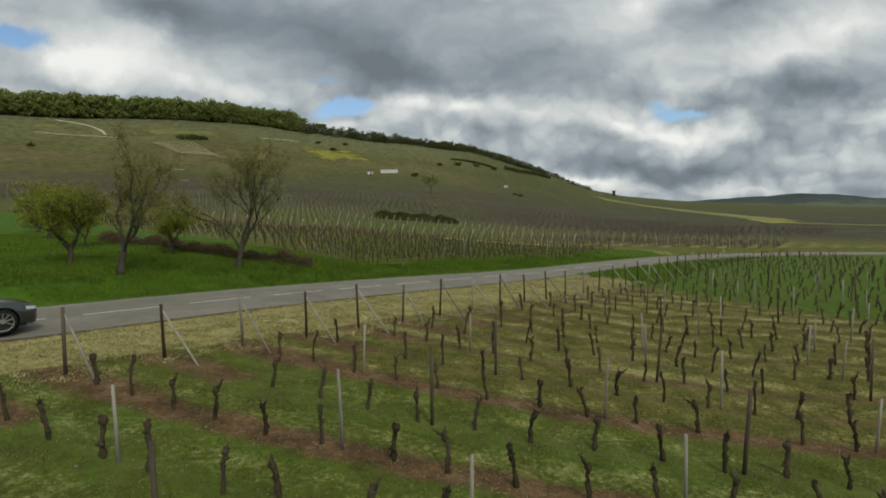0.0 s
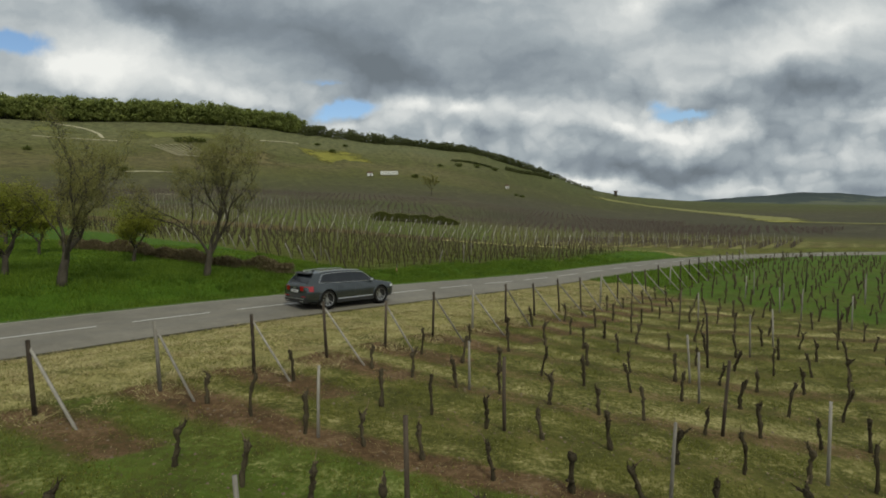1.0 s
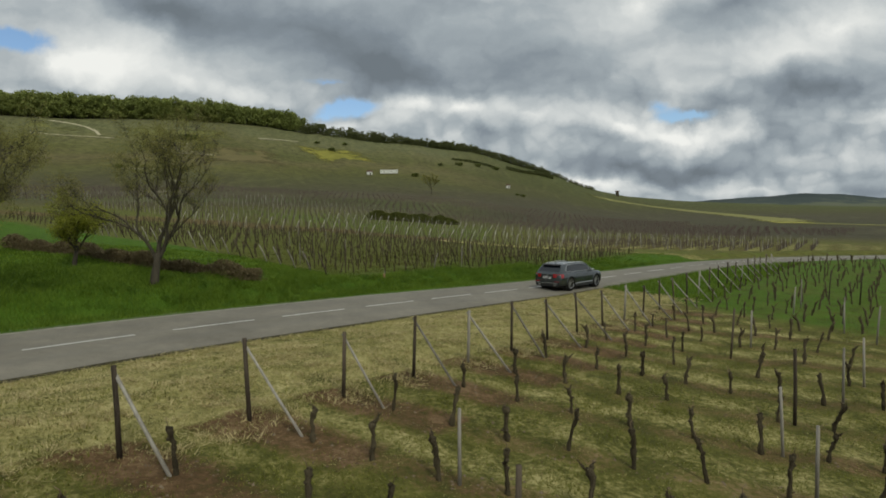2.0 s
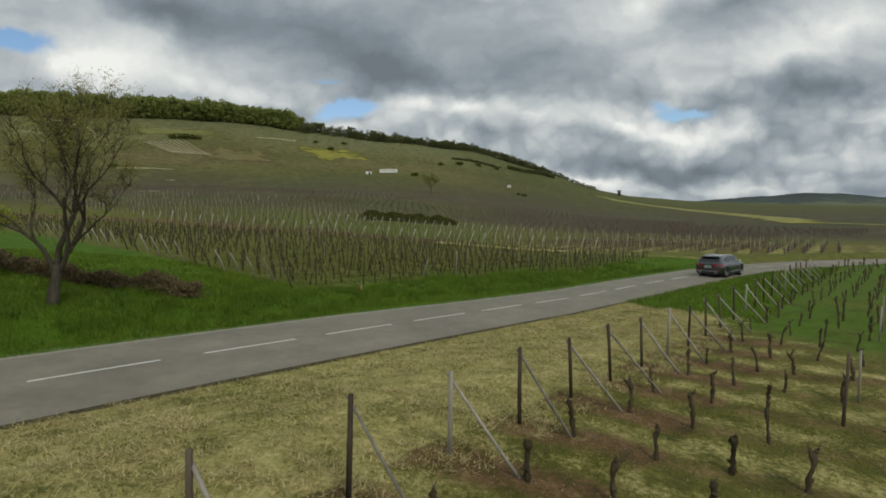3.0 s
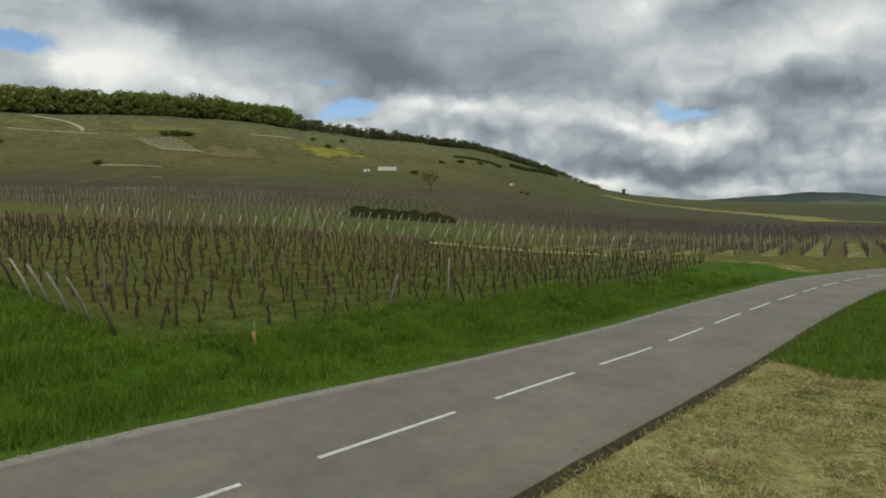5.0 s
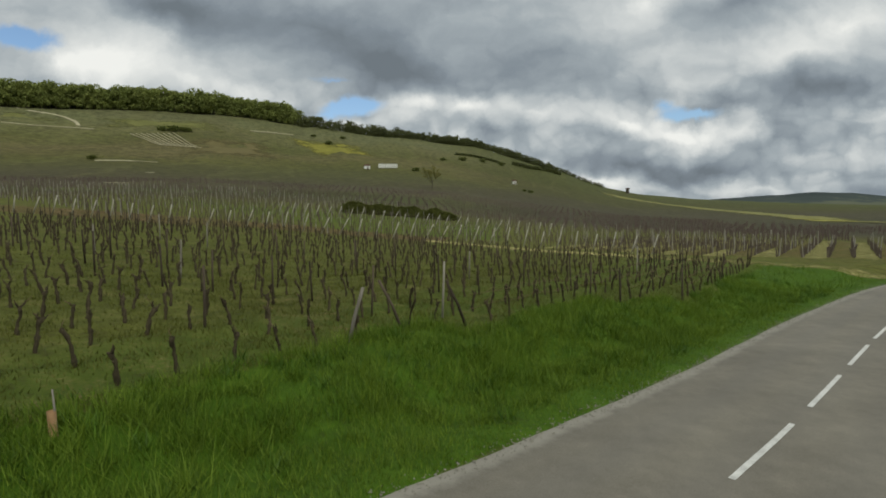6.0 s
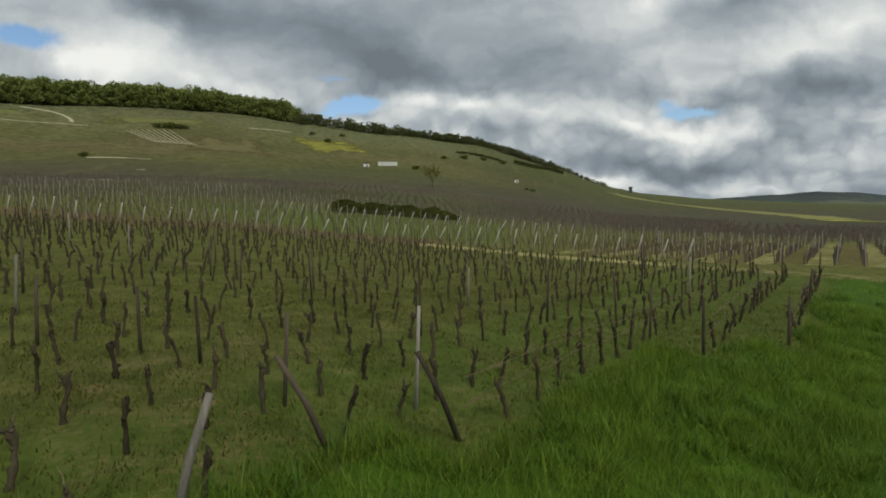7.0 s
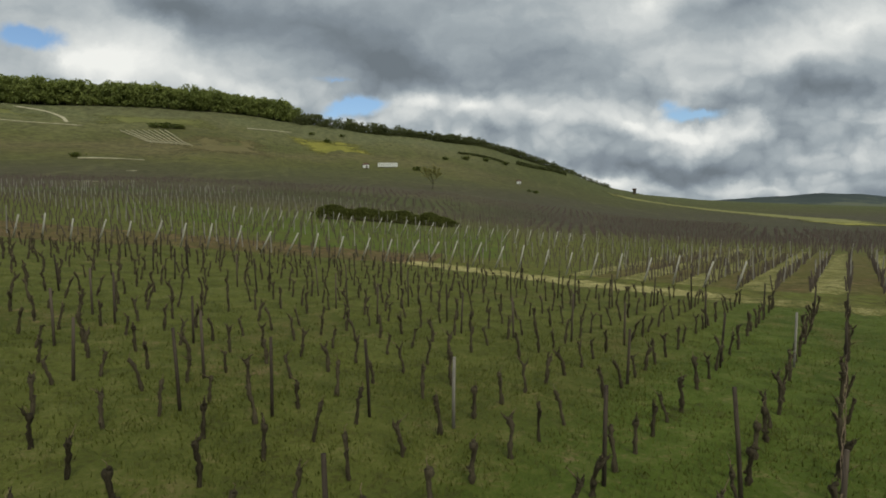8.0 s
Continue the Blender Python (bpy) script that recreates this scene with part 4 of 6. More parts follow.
def woods(name, spots, mat, label, seed, leaf):
    rs = np.random.RandomState(seed)
    out, trunks = [], Heap()
    shapes = [far_tree_shape(seed * 10 + i) for i in range(12)]
    for i, (x, y, z, tall, wide) in enumerate(spots):
        w = rs.uniform(0, 6.28)
        c = shapes[rs.randint(12)] @ np.array([[math.cos(w), math.sin(w), 0], [-math.sin(w), math.cos(w), 0], [0, 0, 1]])
        c = c * np.array([wide, wide, tall]) + np.array([x, y, z])
        n = len(c)
        a, b = rs.normal(0, 1, (n, 3)), rs.normal(0, 1, (n, 3))
        a /= np.linalg.norm(a, axis=1)[:, None]
        b = np.cross(a, b)
        b /= np.linalg.norm(b, axis=1)[:, None]
        q = leaf * rs.uniform(0.5, 1.5, (n, 1)) * (tall / 14.0)
        out.append(np.stack([c - a * q, c + b * q * 0.7, c + a * q, c - b * q * 0.7], 1))
        t = Tubes()
        t.add([(0, 0, -1), (0.1, 0, tall * 0.35), (0.2, 0.1, tall * 0.8)], [0.28, 0.22, 0.08], 4, False)
        trunks.put(t, pose(x, y, z))
    ob = tagged(tri_cloud(name, np.concatenate(out), mat, 4), label, "woods", kind="stuff")
    tr = trunks.mesh(name + "_trunks", TREE_BARK, "bare trunks at the edge of the woods", "trunks")
    return ob, tr


rs = np.random.RandomState(77)
spots, thin = [], []
for deg in np.arange(-62, 10.5, 0.17):
    full = deg < -19.5
    for row in range(4 if full else 2):
        a = deg + rs.uniform(-0.15, 0.15)
        far = np.interp(a, RIDGE_ANGLE, RIDGE_FAR) * (1.0 + 0.004 * row) + row * 7 + rs.uniform(-3, 3)
        if not full:
            far -= 7
        x, y = far * math.sin(radians(a)), 20 + far * math.cos(radians(a))
        size = np.interp(a, [-62, -44, -21, -18, -10, 0, 4, 10], [17.5, 18.2, 17.8, 12.5, 9.8, 9.4, 8.5, 5]) * rs.uniform(0.64, 1.15)
        if -20.5 < a < -15 and rs.uniform() < 0.55:
            continue
        if not full and rs.uniform() < 0.1:
            continue
        (spots if full else thin).append((x, y, land_at(x, y) - (0.5 if full else 2.6), size, size * (rs.uniform(0.34, 0.52) if full else rs.uniform(0.5, 0.8))))
LEAF_FAR = leaf_material("ridge_leaves", (0.085, 0.100, 0.040), (0.160, 0.172, 0.066), 0.6, 0.05)
LEAF_EDGE = leaf_material("wood_edge_leaves", (0.125, 0.160, 0.046), (0.33, 0.365, 0.105), 0.6, 0.05)
woods("woods", spots, LEAF_EDGE, "spring-green deciduous wood along the hilltop", 3, 0.50)
woods("ridge_trees", thin, LEAF_FAR, "dark trees along the falling ridge", 4, 0.56)


# ---- far vineyards, hillside, distance ----
def row_sticks(spots, tall, r, seed, lean=0.07):
    """Thin four-sided stakes, joined."""
    rs = np.random.RandomState(seed)
    p = np.array(spots)
    n = len(p)
    z = land(p[:, 0], p[:, 1])
    h = tall * rs.uniform(0.75, 1.2, n)
    dx, dy = rs.normal(0, lean, n) * h, rs.normal(0, lean, n) * h
    vs = []
    for sx, sy in ((-1, -1), (1, -1), (1, 1), (-1, 1)):
        vs.append(np.stack([p[:, 0] + sx * r, p[:, 1] + sy * r, z - 0.1], 1))
    for sx, sy in ((-1, -1), (1, -1), (1, 1), (-1, 1)):
        vs.append(np.stack([p[:, 0] + dx + sx * r * .8, p[:, 1] + dy + sy * r * .8, z + h], 1))
    v = np.stack(vs, 1).reshape(-1, 3)
    f = []
    for i in range(n):
        q = 8 * i
        f += [(q, q + 1, q + 5, q + 4), (q + 1, q + 2, q + 6, q + 5), (q + 2, q + 3, q + 7, q + 6), (q + 3, q, q + 4, q + 7), (q + 4, q + 5, q + 6, q + 7)]
    return v, f


def stick_field(name, spots, tall, r, mat, label, seed, lean=0.07):
    v, f = row_sticks(spots, tall, r, seed, lean)
    me = bpy.data.meshes.new(name)
    me.from_pydata(v.tolist(), [], f)
    me.materials.append(mat)
    return tagged(new(name, me), label, "vineyard stakes", kind="stuff")


rs = np.random.RandomState(9)
WOOD_MID = plain("greyed_vine_wood", (0.055, 0.043, 0.035), (0.15, 0.12, 0.098), 3, 0.9, relief=0)
WOOD_PALE = plain("pale_stake_wood", (0.18, 0.165, 0.14), (0.37, 0.345, 0.30), 3, 0.9, relief=0)
WOOD_PLUM = plain("pruned_vine_wood", (0.075, 0.055, 0.048), (0.17, 0.13, 0.115), 3, 0.9, relief=0)
vines_b, posts_b = [], []
for j in range(-12, 62):
    fc = j * 1.75
    fa = 24.0
    i = 0
    while fa < 97:
        x, y = field_point(fa, fc)
        if y > block_edge(x) + 0.6 and from_road(x, y)[0] > 7:
            vines_b.append((x + rs.normal(0, .06), y + rs.normal(0, .06)))
            if i % (10 if fc < 14 else 8) == 0:
                posts_b.append((x + 0.3, y + 0.4))
        fa += 0.6 if fc < 14 and fa < 75 else 1.45 + 0.014 * max(0, fa - 60)
        i += 1
stick_field("middle_vines", vines_b, 0.82, 0.03, WOOD_MID, "rows of bare vines in the middle distance", 1, 0.14)
stick_field("middle_stakes", posts_b, 1.65, 0.032, WOOD_PALE, "pale stakes standing in distant vine rows", 2, 0.05)
# leaning white row-end stakes of the next block
lean = Heap()
for line, gap, tip in (([(x, y - 0.3) for x, y in zip(BLOCK_X[1:], BLOCK_Y[1:])], 1.75, 0.95), ([(-30, 101), (-17, 108), (-5, 113), (10, 112)], 1.6, 0.95)):
    seg = np.concatenate([[0], np.cumsum(np.hypot(*np.diff(np.array(line), axis=0).T))])
    for s in np.arange(0, seg[-1], gap):
        x, y = np.interp(s, seg, [p[0] for p in line]), np.interp(s, seg, [p[1] for p in line])
        t = Tubes()
        a = tip * rs.uniform(0.6, 1.15) * (1.0 if x < 0 else 0.45)
        t.add([(0, 0, -.1), (a, -0.3, 1.7 + rs.uniform(-.15, .15))], [0.060, 0.052], 5)
        lean.put(t, pose(x, y, land_at(x, y)))
WOOD_WHITE = plain("bleached_stake_wood", (0.30, 0.28, 0.24), (0.55, 0.52, 0.46), 3, 0.9, relief=0)
lean.mesh("leaning_stakes", WOOD_WHITE, "row of pale leaning end stakes between vineyard blocks", "stakes")

# parcels on the slope: each a block of rows with its own tone of wood
parcels = [  # angle from, angle to, distance from, to, turn, vine tone, stake tone
    (-62, -10, 106, 150, 20, WOOD_MID, WOOD_PALE), (-10, 28, 108, 150, 32, WOOD_PLUM, WOOD_MID),
    (-60, -22, 152, 196, 8, WOOD_PLUM, WOOD_PALE), (-22, 4, 156, 205, 24, WOOD_MID, WOOD_MID), (4, 34, 152, 215, 36, WOOD_PLUM, WOOD_PLUM),
    (-58, -30, 205, 250, 15, WOOD_PLUM, WOOD_PLUM), (-30, -8, 212, 262, 30, WOOD_PLUM, WOOD_MID), (-8, 20, 215, 280, 28, WOOD_PLUM, WOOD_PLUM)]
for n, (a0, a1, r0, r1, turn, tone, pale) in enumerate(parcels):
    vs, ps = [], []
    gap = 2.0 if r0 < 150 else 2.4
    step = 1.4 if r0 < 150 else 2.0
    for r in np.arange(r0, r1, step):
        for a in np.arange(a0, a1, math.degrees(gap / r)):
            x, y = r * math.sin(radians(a)) + rs.normal(0, .12), 20 + r * math.cos(radians(a)) + rs.normal(0, .3)
            sh = (r - r0) * math.tan(radians(turn)) * 0.5
            x += sh % gap
            if r < 150:
                fa, fc = field_place(x, y)
                if fa < 97:
                    continue
            vs.append((x, y))
            if rs.uniform() < 0.10:
                ps.append((x + 0.5, y))
    most = 2300 if n in (0, 2, 3) else 4200
    if len(vs) > most:
        keep = rs.permutation(len(vs))[:most]
        vs = [vs[i] for i in keep]
    if vs:
        stick_field("slope_vines", vs, 1.0, 0.04, tone, "bare vines of a parcel on the slope", 20 + n, 0.12)
    if ps:
        stick_field("slope_stakes", ps, 1.6, 0.045, pale, "stakes of a vineyard parcel on the slope", 40 + n, 0.05)


def drape(name, corners, lift, mat, label, category, cells=(24, 4)):
    """A patch laid over the land: four corners as (angle, distance)."""
    verts, faces = [], []
    nu, nv = cells
    for i in range(nu + 1):
        for j in range(nv + 1):
            u, v = i / nu, j / nv
            a = (corners[0][0] * (1 - u) + corners[1][0] * u) * (1 - v) + (corners[3][0] * (1 - u) + corners[2][0] * u) * v
            r = (corners[0][1] * (1 - u) + corners[1][1] * u) * (1 - v) + (corners[3][1] * (1 - u) + corners[2][1] * u) * v
            r += 7 * noise.noise(Vector((u * 4 + corners[0][0], v * 4, 1.0)))
            a += 0.7 * noise.noise(Vector((u * 4, v * 4, corners[0][1])))
            r += 1.5 * noise.noise(Vector((u * 9, v * 3, corners[0][0])))
            x, y = r * math.sin(radians(a)), 20 + r * math.cos(radians(a))
            verts.append((x, y, land_at(x, y) + lift))
    for i in range(nu):
        for j in range(nv):
            q = i * (nv + 1) + j
            faces.append((q, q + 1, q + nv + 2, q + nv + 1))
    ob = mesh_part(name, verts, faces, mat, None, True)
    rim = [min(i / nu, 1 - i / nu, j / nv, 1 - j / nv) for i in range(nu + 1) for j in range(nv + 1)]
    ob.data.attributes.new("rim", "FLOAT", "POINT").data.foreach_set("value", np.array(rim, np.float32))
    return tagged(ob, label, category, kind="structure")


def ragged(m):
    """Lets a patch of field thin out unevenly towards its rim."""
    k = Nodes(m.node_tree, True)
    shader = next(n for n in k.tree.nodes if n.type == "BSDF_PRINCIPLED")
    out = next(n for n in k.tree.nodes if n.type == "OUTPUT_MATERIAL")
    pos = k.add("NewGeometry").outputs["Position"]
    rim = k.add("Attribute", attribute_name="rim").outputs["Fac"]
    f = k.math("ADD", k.math("MULTIPLY", rim, 2.6), k.math("MULTIPLY", k.math("SUBTRACT", k.noise(pos, 0.09, 5.0, 0.65), 0.5), 1.7))
    fac = k.ramp(f, [(0.15, (0, 0, 0)), (0.75, (1, 1, 1))])
    mixed = k.add("MixShader", {0: fac, 1: k.add("BsdfTransparent").outputs[0], 2: shader.outputs[0]})
    k.tree.links.new(mixed.outputs[0], out.inputs[0])
    return m


CHALK = plain("pale_track", (0.30, 0.27, 0.17), (0.55, 0.50, 0.36), 0.3, 0.95, relief=0)
# sunlight through a cloud gap, painted as yellow-green on the slope's meadow
SUN_PATCH = ragged(plain("sun_patch_meadow", (0.13, 0.132, 0.030), (0.29, 0.262, 0.052), 0.09, 0.95, relief=0))
PALE_FIELD = ragged(plain("pale_green_field", (0.115, 0.122, 0.040), (0.19, 0.186, 0.066), 0.12, 0.95, relief=0))
BARE_FIELD = ragged(plain("bare_terrace", (0.110, 0.098, 0.042), (0.175, 0.145, 0.064), 0.15, 0.95, relief=0))



def polar(a, r):
    return r * math.sin(radians(a)), 20 + r * math.cos(radians(a))


def far_track(points, width, mat, label):
    """A pale track over the slope, through points of (angle, distance)."""
    line = catmull([polar(*p) for p in points], 10)
    verts, faces, rim = [], [], []
    for i, (x, y) in enumerate(line):
        dx, dy = line[min(i + 1, len(line) - 1)] - line[max(i - 1, 0)]
        n = math.hypot(dx, dy)
        w = width * (0.8 + 0.35 * noise.noise(Vector((i * 0.5, width, points[0][0]))))
        for side in (-0.5, -0.2, 0.2, 0.5):
            rim.append((0.5 - abs(side)) * 1.6 * min(1.0, 0.25 + 4 * min(i / len(line), 1 - (i + 1) / len(line))))
            px, py = x - dy / n * w * side, y + dx / n * w * side
            verts.append((px, py, land_at(px, py) + 0.25))
    for i in range(len(line) - 1):
        for j in range(3):
            faces.append((4 * i + j, 4 * i + j + 4, 4 * i + j + 5, 4 * i + j + 1))
    ob = mesh_part("hill_track", verts, faces, mat, None, True)
    ob.data.attributes.new("rim", "FLOAT", "POINT").data.foreach_set("value", np.array(rim, np.float32))
    return tagged(ob, label, "track", kind="structure")


far_track([(-42.5, 505), (-39.9, 488), (-38.6, 470), (-38.2, 456)], 2.6, CHALK, "pale chalky track climbing to the wood")
far_track([(-43.4, 460), (-40.2, 453), (-37.1, 448)], 1.8, CHALK, "pale terrace edge across the slope")
far_track([(-37.0, 346), (-34.5, 349), (-32.2, 347)], 3.2, CHALK, "pale strip of bare ground on the slope")
far_track([(-33.1, 285), (-32.3, 286)], 2.6, CHALK, "small pale heap of earth on the slope")
far_track([(-24.3, 497), (-22.2, 510), (-20.4, 518)], 2.2, CHALK, "pale bend of a track below the wood")
far_track([(-36, 206), (-34, 207)], 2.0, CHALK, "small pale heap of earth on the slope")
STRIP_FIELD = ragged(plain("pale_field_strip", (0.15, 0.15, 0.05), (0.26, 0.245, 0.095), 0.05, 0.95, relief=0))
# sunlit band across the fields, its brightness put into the strip's pale colour
far_track([(10, 640), (14, 660), (18, 640), (22, 560), (26.3, 440), (29.1, 310)], 46, STRIP_FIELD, "field strip falling to the valley, sunlight painted in as pale colour")
# brightest spot of the sunlit band, painted as a strong yellow
LIT_FIELD = plain("lit_field_yellow", (0.25, 0.24, 0.06), (0.38, 0.35, 0.09), 0.05, 0.95, relief=0)
far_track([(27.2, 365), (28.2, 335), (29.3, 305)], 20, LIT_FIELD, "valley field with sunlight painted in as bright yellow")
far_track([(29.5, 320), (32, 300), (37, 280), (44, 270)], 24, STRIP_FIELD, "pale meadow strip in the valley")
drape("terrace", [(-31.0, 446), (-22.5, 474), (-20.5, 405), (-30.5, 375)], 0.15, BARE_FIELD, "brown bare terrace on the slope", "field", (16, 10))
drape("meadow", [(-22.0, 500), (-15.0, 528), (-11.2, 480), (-18.0, 448)], 0.15, SUN_PATCH, "meadow on the slope with a sun patch painted yellow-green", "field", (16, 10))
drape("meadow", [(-47, 498), (-39.9, 490), (-38.6, 462), (-47, 468)], 0.15, PALE_FIELD, "pale green vineyard plot below the wood", "field", (16, 10))
drape("meadow", [(-37.5, 480), (-26, 505), (-26, 470), (-37.5, 455)], 0.12, PALE_FIELD, "pale green slope below the wood", "field", (16, 10))
for i in range(9):
    f = i / 8
    t = Tubes()
    a0, r0, a1, r1 = -34.4 + 3.4 * f, 440 + 13 * f, -31.9 + 3.2 * f, 415 - 3 * f
    pts = []
    for j in range(9):
        x, y = polar(a0 + (a1 - a0) * j / 8, r0 + (r1 - r0) * j / 8)
        pts.append((x, y, land_at(x, y) + 0.4))
    t.add(pts, [0.34] * 9, 5)
    tagged(t.mesh("trellis", CHALK), "pale line of trellised young vines on a turfed plot", "trellis", "trellises on the pale plot")


def bush(a, r, size, label, seed, mat=LEAF_WOOD):
    rs2 = np.random.RandomState(seed)
    x, y = polar(a, r)
    n = 260
    c = rs2.normal(0, 0.42, (n, 3)) * np.array([size, size * 0.8, size * 0.5]) + np.array([x, y, land_at(x, y) + size * 0.4])
    c[:, 2] = np.maximum(c[:, 2], land_at(x, y))
    u, w = rs2.normal(0, 1, (n, 3)), rs2.normal(0, 1, (n, 3))
    u /= np.linalg.norm(u, axis=1)[:, None]
    w = np.cross(u, w)
    w /= np.linalg.norm(w, axis=1)[:, None]
    q = 0.14 * size * rs2.uniform(0.6, 1.4, (n, 1))
    return tagged(tri_cloud("bush", np.stack([c - u * q, c + w * q * .7, c + u * q, c - w * q * .7], 1), mat, 4), label, "bush")


for i, (a, r, size) in enumerate([(-31.9, 457, 4), (-31.0, 459, 5), (-30.2, 461, 4), (-29.7, 462, 3), (-8.3, 431, 3.4), (3.3, 418, 2.2), (2.7, 420, 1.8), (-44.0, 420, 3.0),
                                   (-5.5, 520, 3), (-3.5, 540, 4), (-17, 505, 4), (-18.5, 525, 3), (-15.6, 540, 3), (-1.5, 560, 4), (0.4, 575, 4), (-37.2, 350, 3)]):
    bush(a, r, size, "dark green bush on the vineyard slope", 60 + i)
hedge("scrub_hedge", [polar(1.6, 600), polar(3.2, 612), polar(4.8, 640), polar(6.3, 662)], 4.0, 4.5, 22, LEAF_FAR, "dark strip of scrub below the ridge", 1.1, 31, False)
hedge("scrub_hedge", [polar(-4.2, 560), polar(-2.0, 575), polar(0.2, 585)], 3.0, 2.6, 18, LEAF_FAR, "dark strip of scrub below the ridge", 1.0, 32, False)

# white letters of the hillside sign, too far off to read
WHITEWASH = plain("white_board", (0.62, 0.62, 0.60), (0.82, 0.82, 0.80), 2, 0.7, relief=0.1)
(ax, ay), (bx, by) = polar(-12.05, 418.5), polar(-10.12, 430.6)
heading = math.degrees(math.atan2(by - ay, bx - ax))
long = math.hypot(bx - ax, by - ay)
sign = new("hillside_sign")
sign.matrix_basis = pose(ax, ay, (land_at(ax, ay) + land_at(bx, by)) / 2, 0, -math.degrees(math.atan2(land_at(bx, by) - land_at(ax, ay), long)), heading)
tagged(sign, "row of large white letter boards on the slope", "sign")


def simple_box(name, sx, sy, sz, at, mat, parent=None, label=""):
    bm = bmesh.new()
    bmesh.ops.create_cube(bm, size=1, matrix=Matrix.Translation(at) @ Matrix.Diagonal((sx, sy, sz, 1)))
    bmesh.ops.bevel(bm, geom=bm.edges[:], offset=min(sx, sy, sz) * 0.08, segments=1, affect="EDGES")
    return part(name, bm, mat, parent, label)


for i in range(11):
    x = long * (i + 0.5) / 11
    simple_box("letter_board", long / 11 * 0.72, 0.2, 3.0, (x, 0, 1.9), WHITEWASH, sign)
    simple_box("letter_leg", 0.2, 0.2, 1.2, (x, 0, 0.1), POST_DARK, sign)


def hut(a, r, w, d, h, label):
    x, y = polar(a, r)
    ob = new("hut")
    ob.matrix_basis = pose(x, y, land_at(x, y) - 0.3, 0, 0, -a + 8)
    tagged(ob, label, "hut")
    simple_box("wall", w, d, h, (0, 0, h / 2), WHITEWASH, ob)
    bm = bmesh.new()
    vs = [bm.verts.new(p) for p in ((-w * .56, -d * .6, h), (w * .56, -d * .6, h), (w * .56, d * .6, h), (-w * .56, d * .6, h), (-w * .5, 0, h + d * .4), (w * .5, 0, h + d * .4))]
    for f in ((0, 1, 5, 4), (2, 3, 4, 5), (0, 4, 3), (1, 2, 5), (3, 2, 1, 0)):
        bm.faces.new([vs[i] for i in f])
    part("roof", bm, ROOF, ob, "brown tiled roof")
    simple_box("door", w * .25, 0.1, h * .7, (w * .1, -d / 2 - 0.03, h * .36), POST_DARK, ob)
    return ob


ROOF = plain("brown_tiles", (0.07, 0.04, 0.03), (0.14, 0.08, 0.06), 1, 0.9, relief=0.2)
hut(-13.2, 414, 4.2, 3.0, 2.4, "small white vineyard hut beside the sign")
hut(1.7, 472, 3.0, 3.0, 2.6, "small white hut among the far vines")
x, y = polar(12.75, 742)
tower = new("tower")
tower.matrix_basis = pose(x, y, land_at(x, y) - 0.5)
tagged(tower, "small dark tower on the skyline", "tower")
simple_box("shaft", 3.4, 3.4, 6.5, (0, 0, 3.2), TREE_BARK, tower)
simple_box("cap", 4.4, 4.4, 1.2, (0, 0, 7.0), ROOF, tower)

# wooded hill far beyond the valley
def distant_hill_material():
    """Dark crest woods, fields and copses below; distance haze painted in as paler tints."""
    m, k, sh = material("distant_forest", 0.95)
    pos = k.add("NewGeometry").outputs["Position"]
    z = k.add("SeparateXYZ", {0: pos}).outputs[2]
    patchy = k.noise(k.add("Mapping", {"Vector": pos, "Scale": (1, 0.5, 3)}).outputs[0], 0.012, 5.0, 0.65)
    f = k.math("ADD", k.math("DIVIDE", z, 60.0), k.math("MULTIPLY", k.math("SUBTRACT", patchy, 0.5), 1.3))
    wire(k, k.ramp(f, [(0.10, (0.125, 0.130, 0.088)), (0.40, (0.100, 0.112, 0.078)), (0.52, (0.058, 0.072, 0.066)), (0.9, (0.040, 0.052, 0.052))]), sh, "Base Color")
    sh.inputs["Specular IOR Level"].default_value = 0.1
    return m


FOREST = distant_hill_material()
crest_a = [8, 14, 18.5, 21, 24.2, 28.5, 31.2, 33.8, 37, 42, 50, 60]
crest_h = [4, 20, 46, 52, 60, 67, 60, 44, 36, 26, 16, 6]
verts, faces = [], []
steps = np.arange(8, 60.1, 0.4)
for a in steps:
    h = np.interp(a, crest_a, crest_h)
    for j, f in enumerate((0.0, 0.18, 0.45, 0.75, 0.93, 1.0, 0.6)):
        r = 1500 + 1100 * j / 6
        x, y = polar(a, r)
        verts.append((x, y, -6 + (h + 6) * f + 3.5 * f * noise.noise(Vector((a * 0.8, j * 0.7, 3))) + 1.2 * f * noise.noise(Vector((a * 3, j * 2, 8)))))
for i in range(len(steps) - 1):
    for j in range(6):
        q = i * 7 + j
        faces.append((q, q + 7, q + 8, q + 1))
tagged(mesh_part("backdrop_hill", verts, faces, FOREST, None, True), "dark blue-green wooded hill beyond the valley", "hill", kind="structure")


# ---- grass ----
def blades(name, x, y, height, width, mat, label, seed=1, droop=0.5):
    rs = np.random.RandomState(seed)
    n = len(x)
    z = land(x, y) - 0.01
    a = rs.uniform(0, 2 * np.pi, n)
    h = height * rs.uniform(0.55, 1.25, n)
    w = width * rs.uniform(0.6, 1.4, n)
    lean = a + np.pi / 2 + rs.uniform(-0.8, 0.8, n)
    reach = h * droop * rs.uniform(0.2, 1.3, n)
    v = np.empty((n, 3, 3), np.float32)
    v[:, 0] = np.stack([x - np.cos(a) * w, y - np.sin(a) * w, z], 1)
    v[:, 1] = np.stack([x + np.cos(a) * w, y + np.sin(a) * w, z], 1)
    v[:, 2] = np.stack([x + np.cos(lean) * reach, y + np.sin(lean) * reach, z + h], 1)
    return tagged(tri_cloud(name, v, mat), label, "grass", kind="stuff")


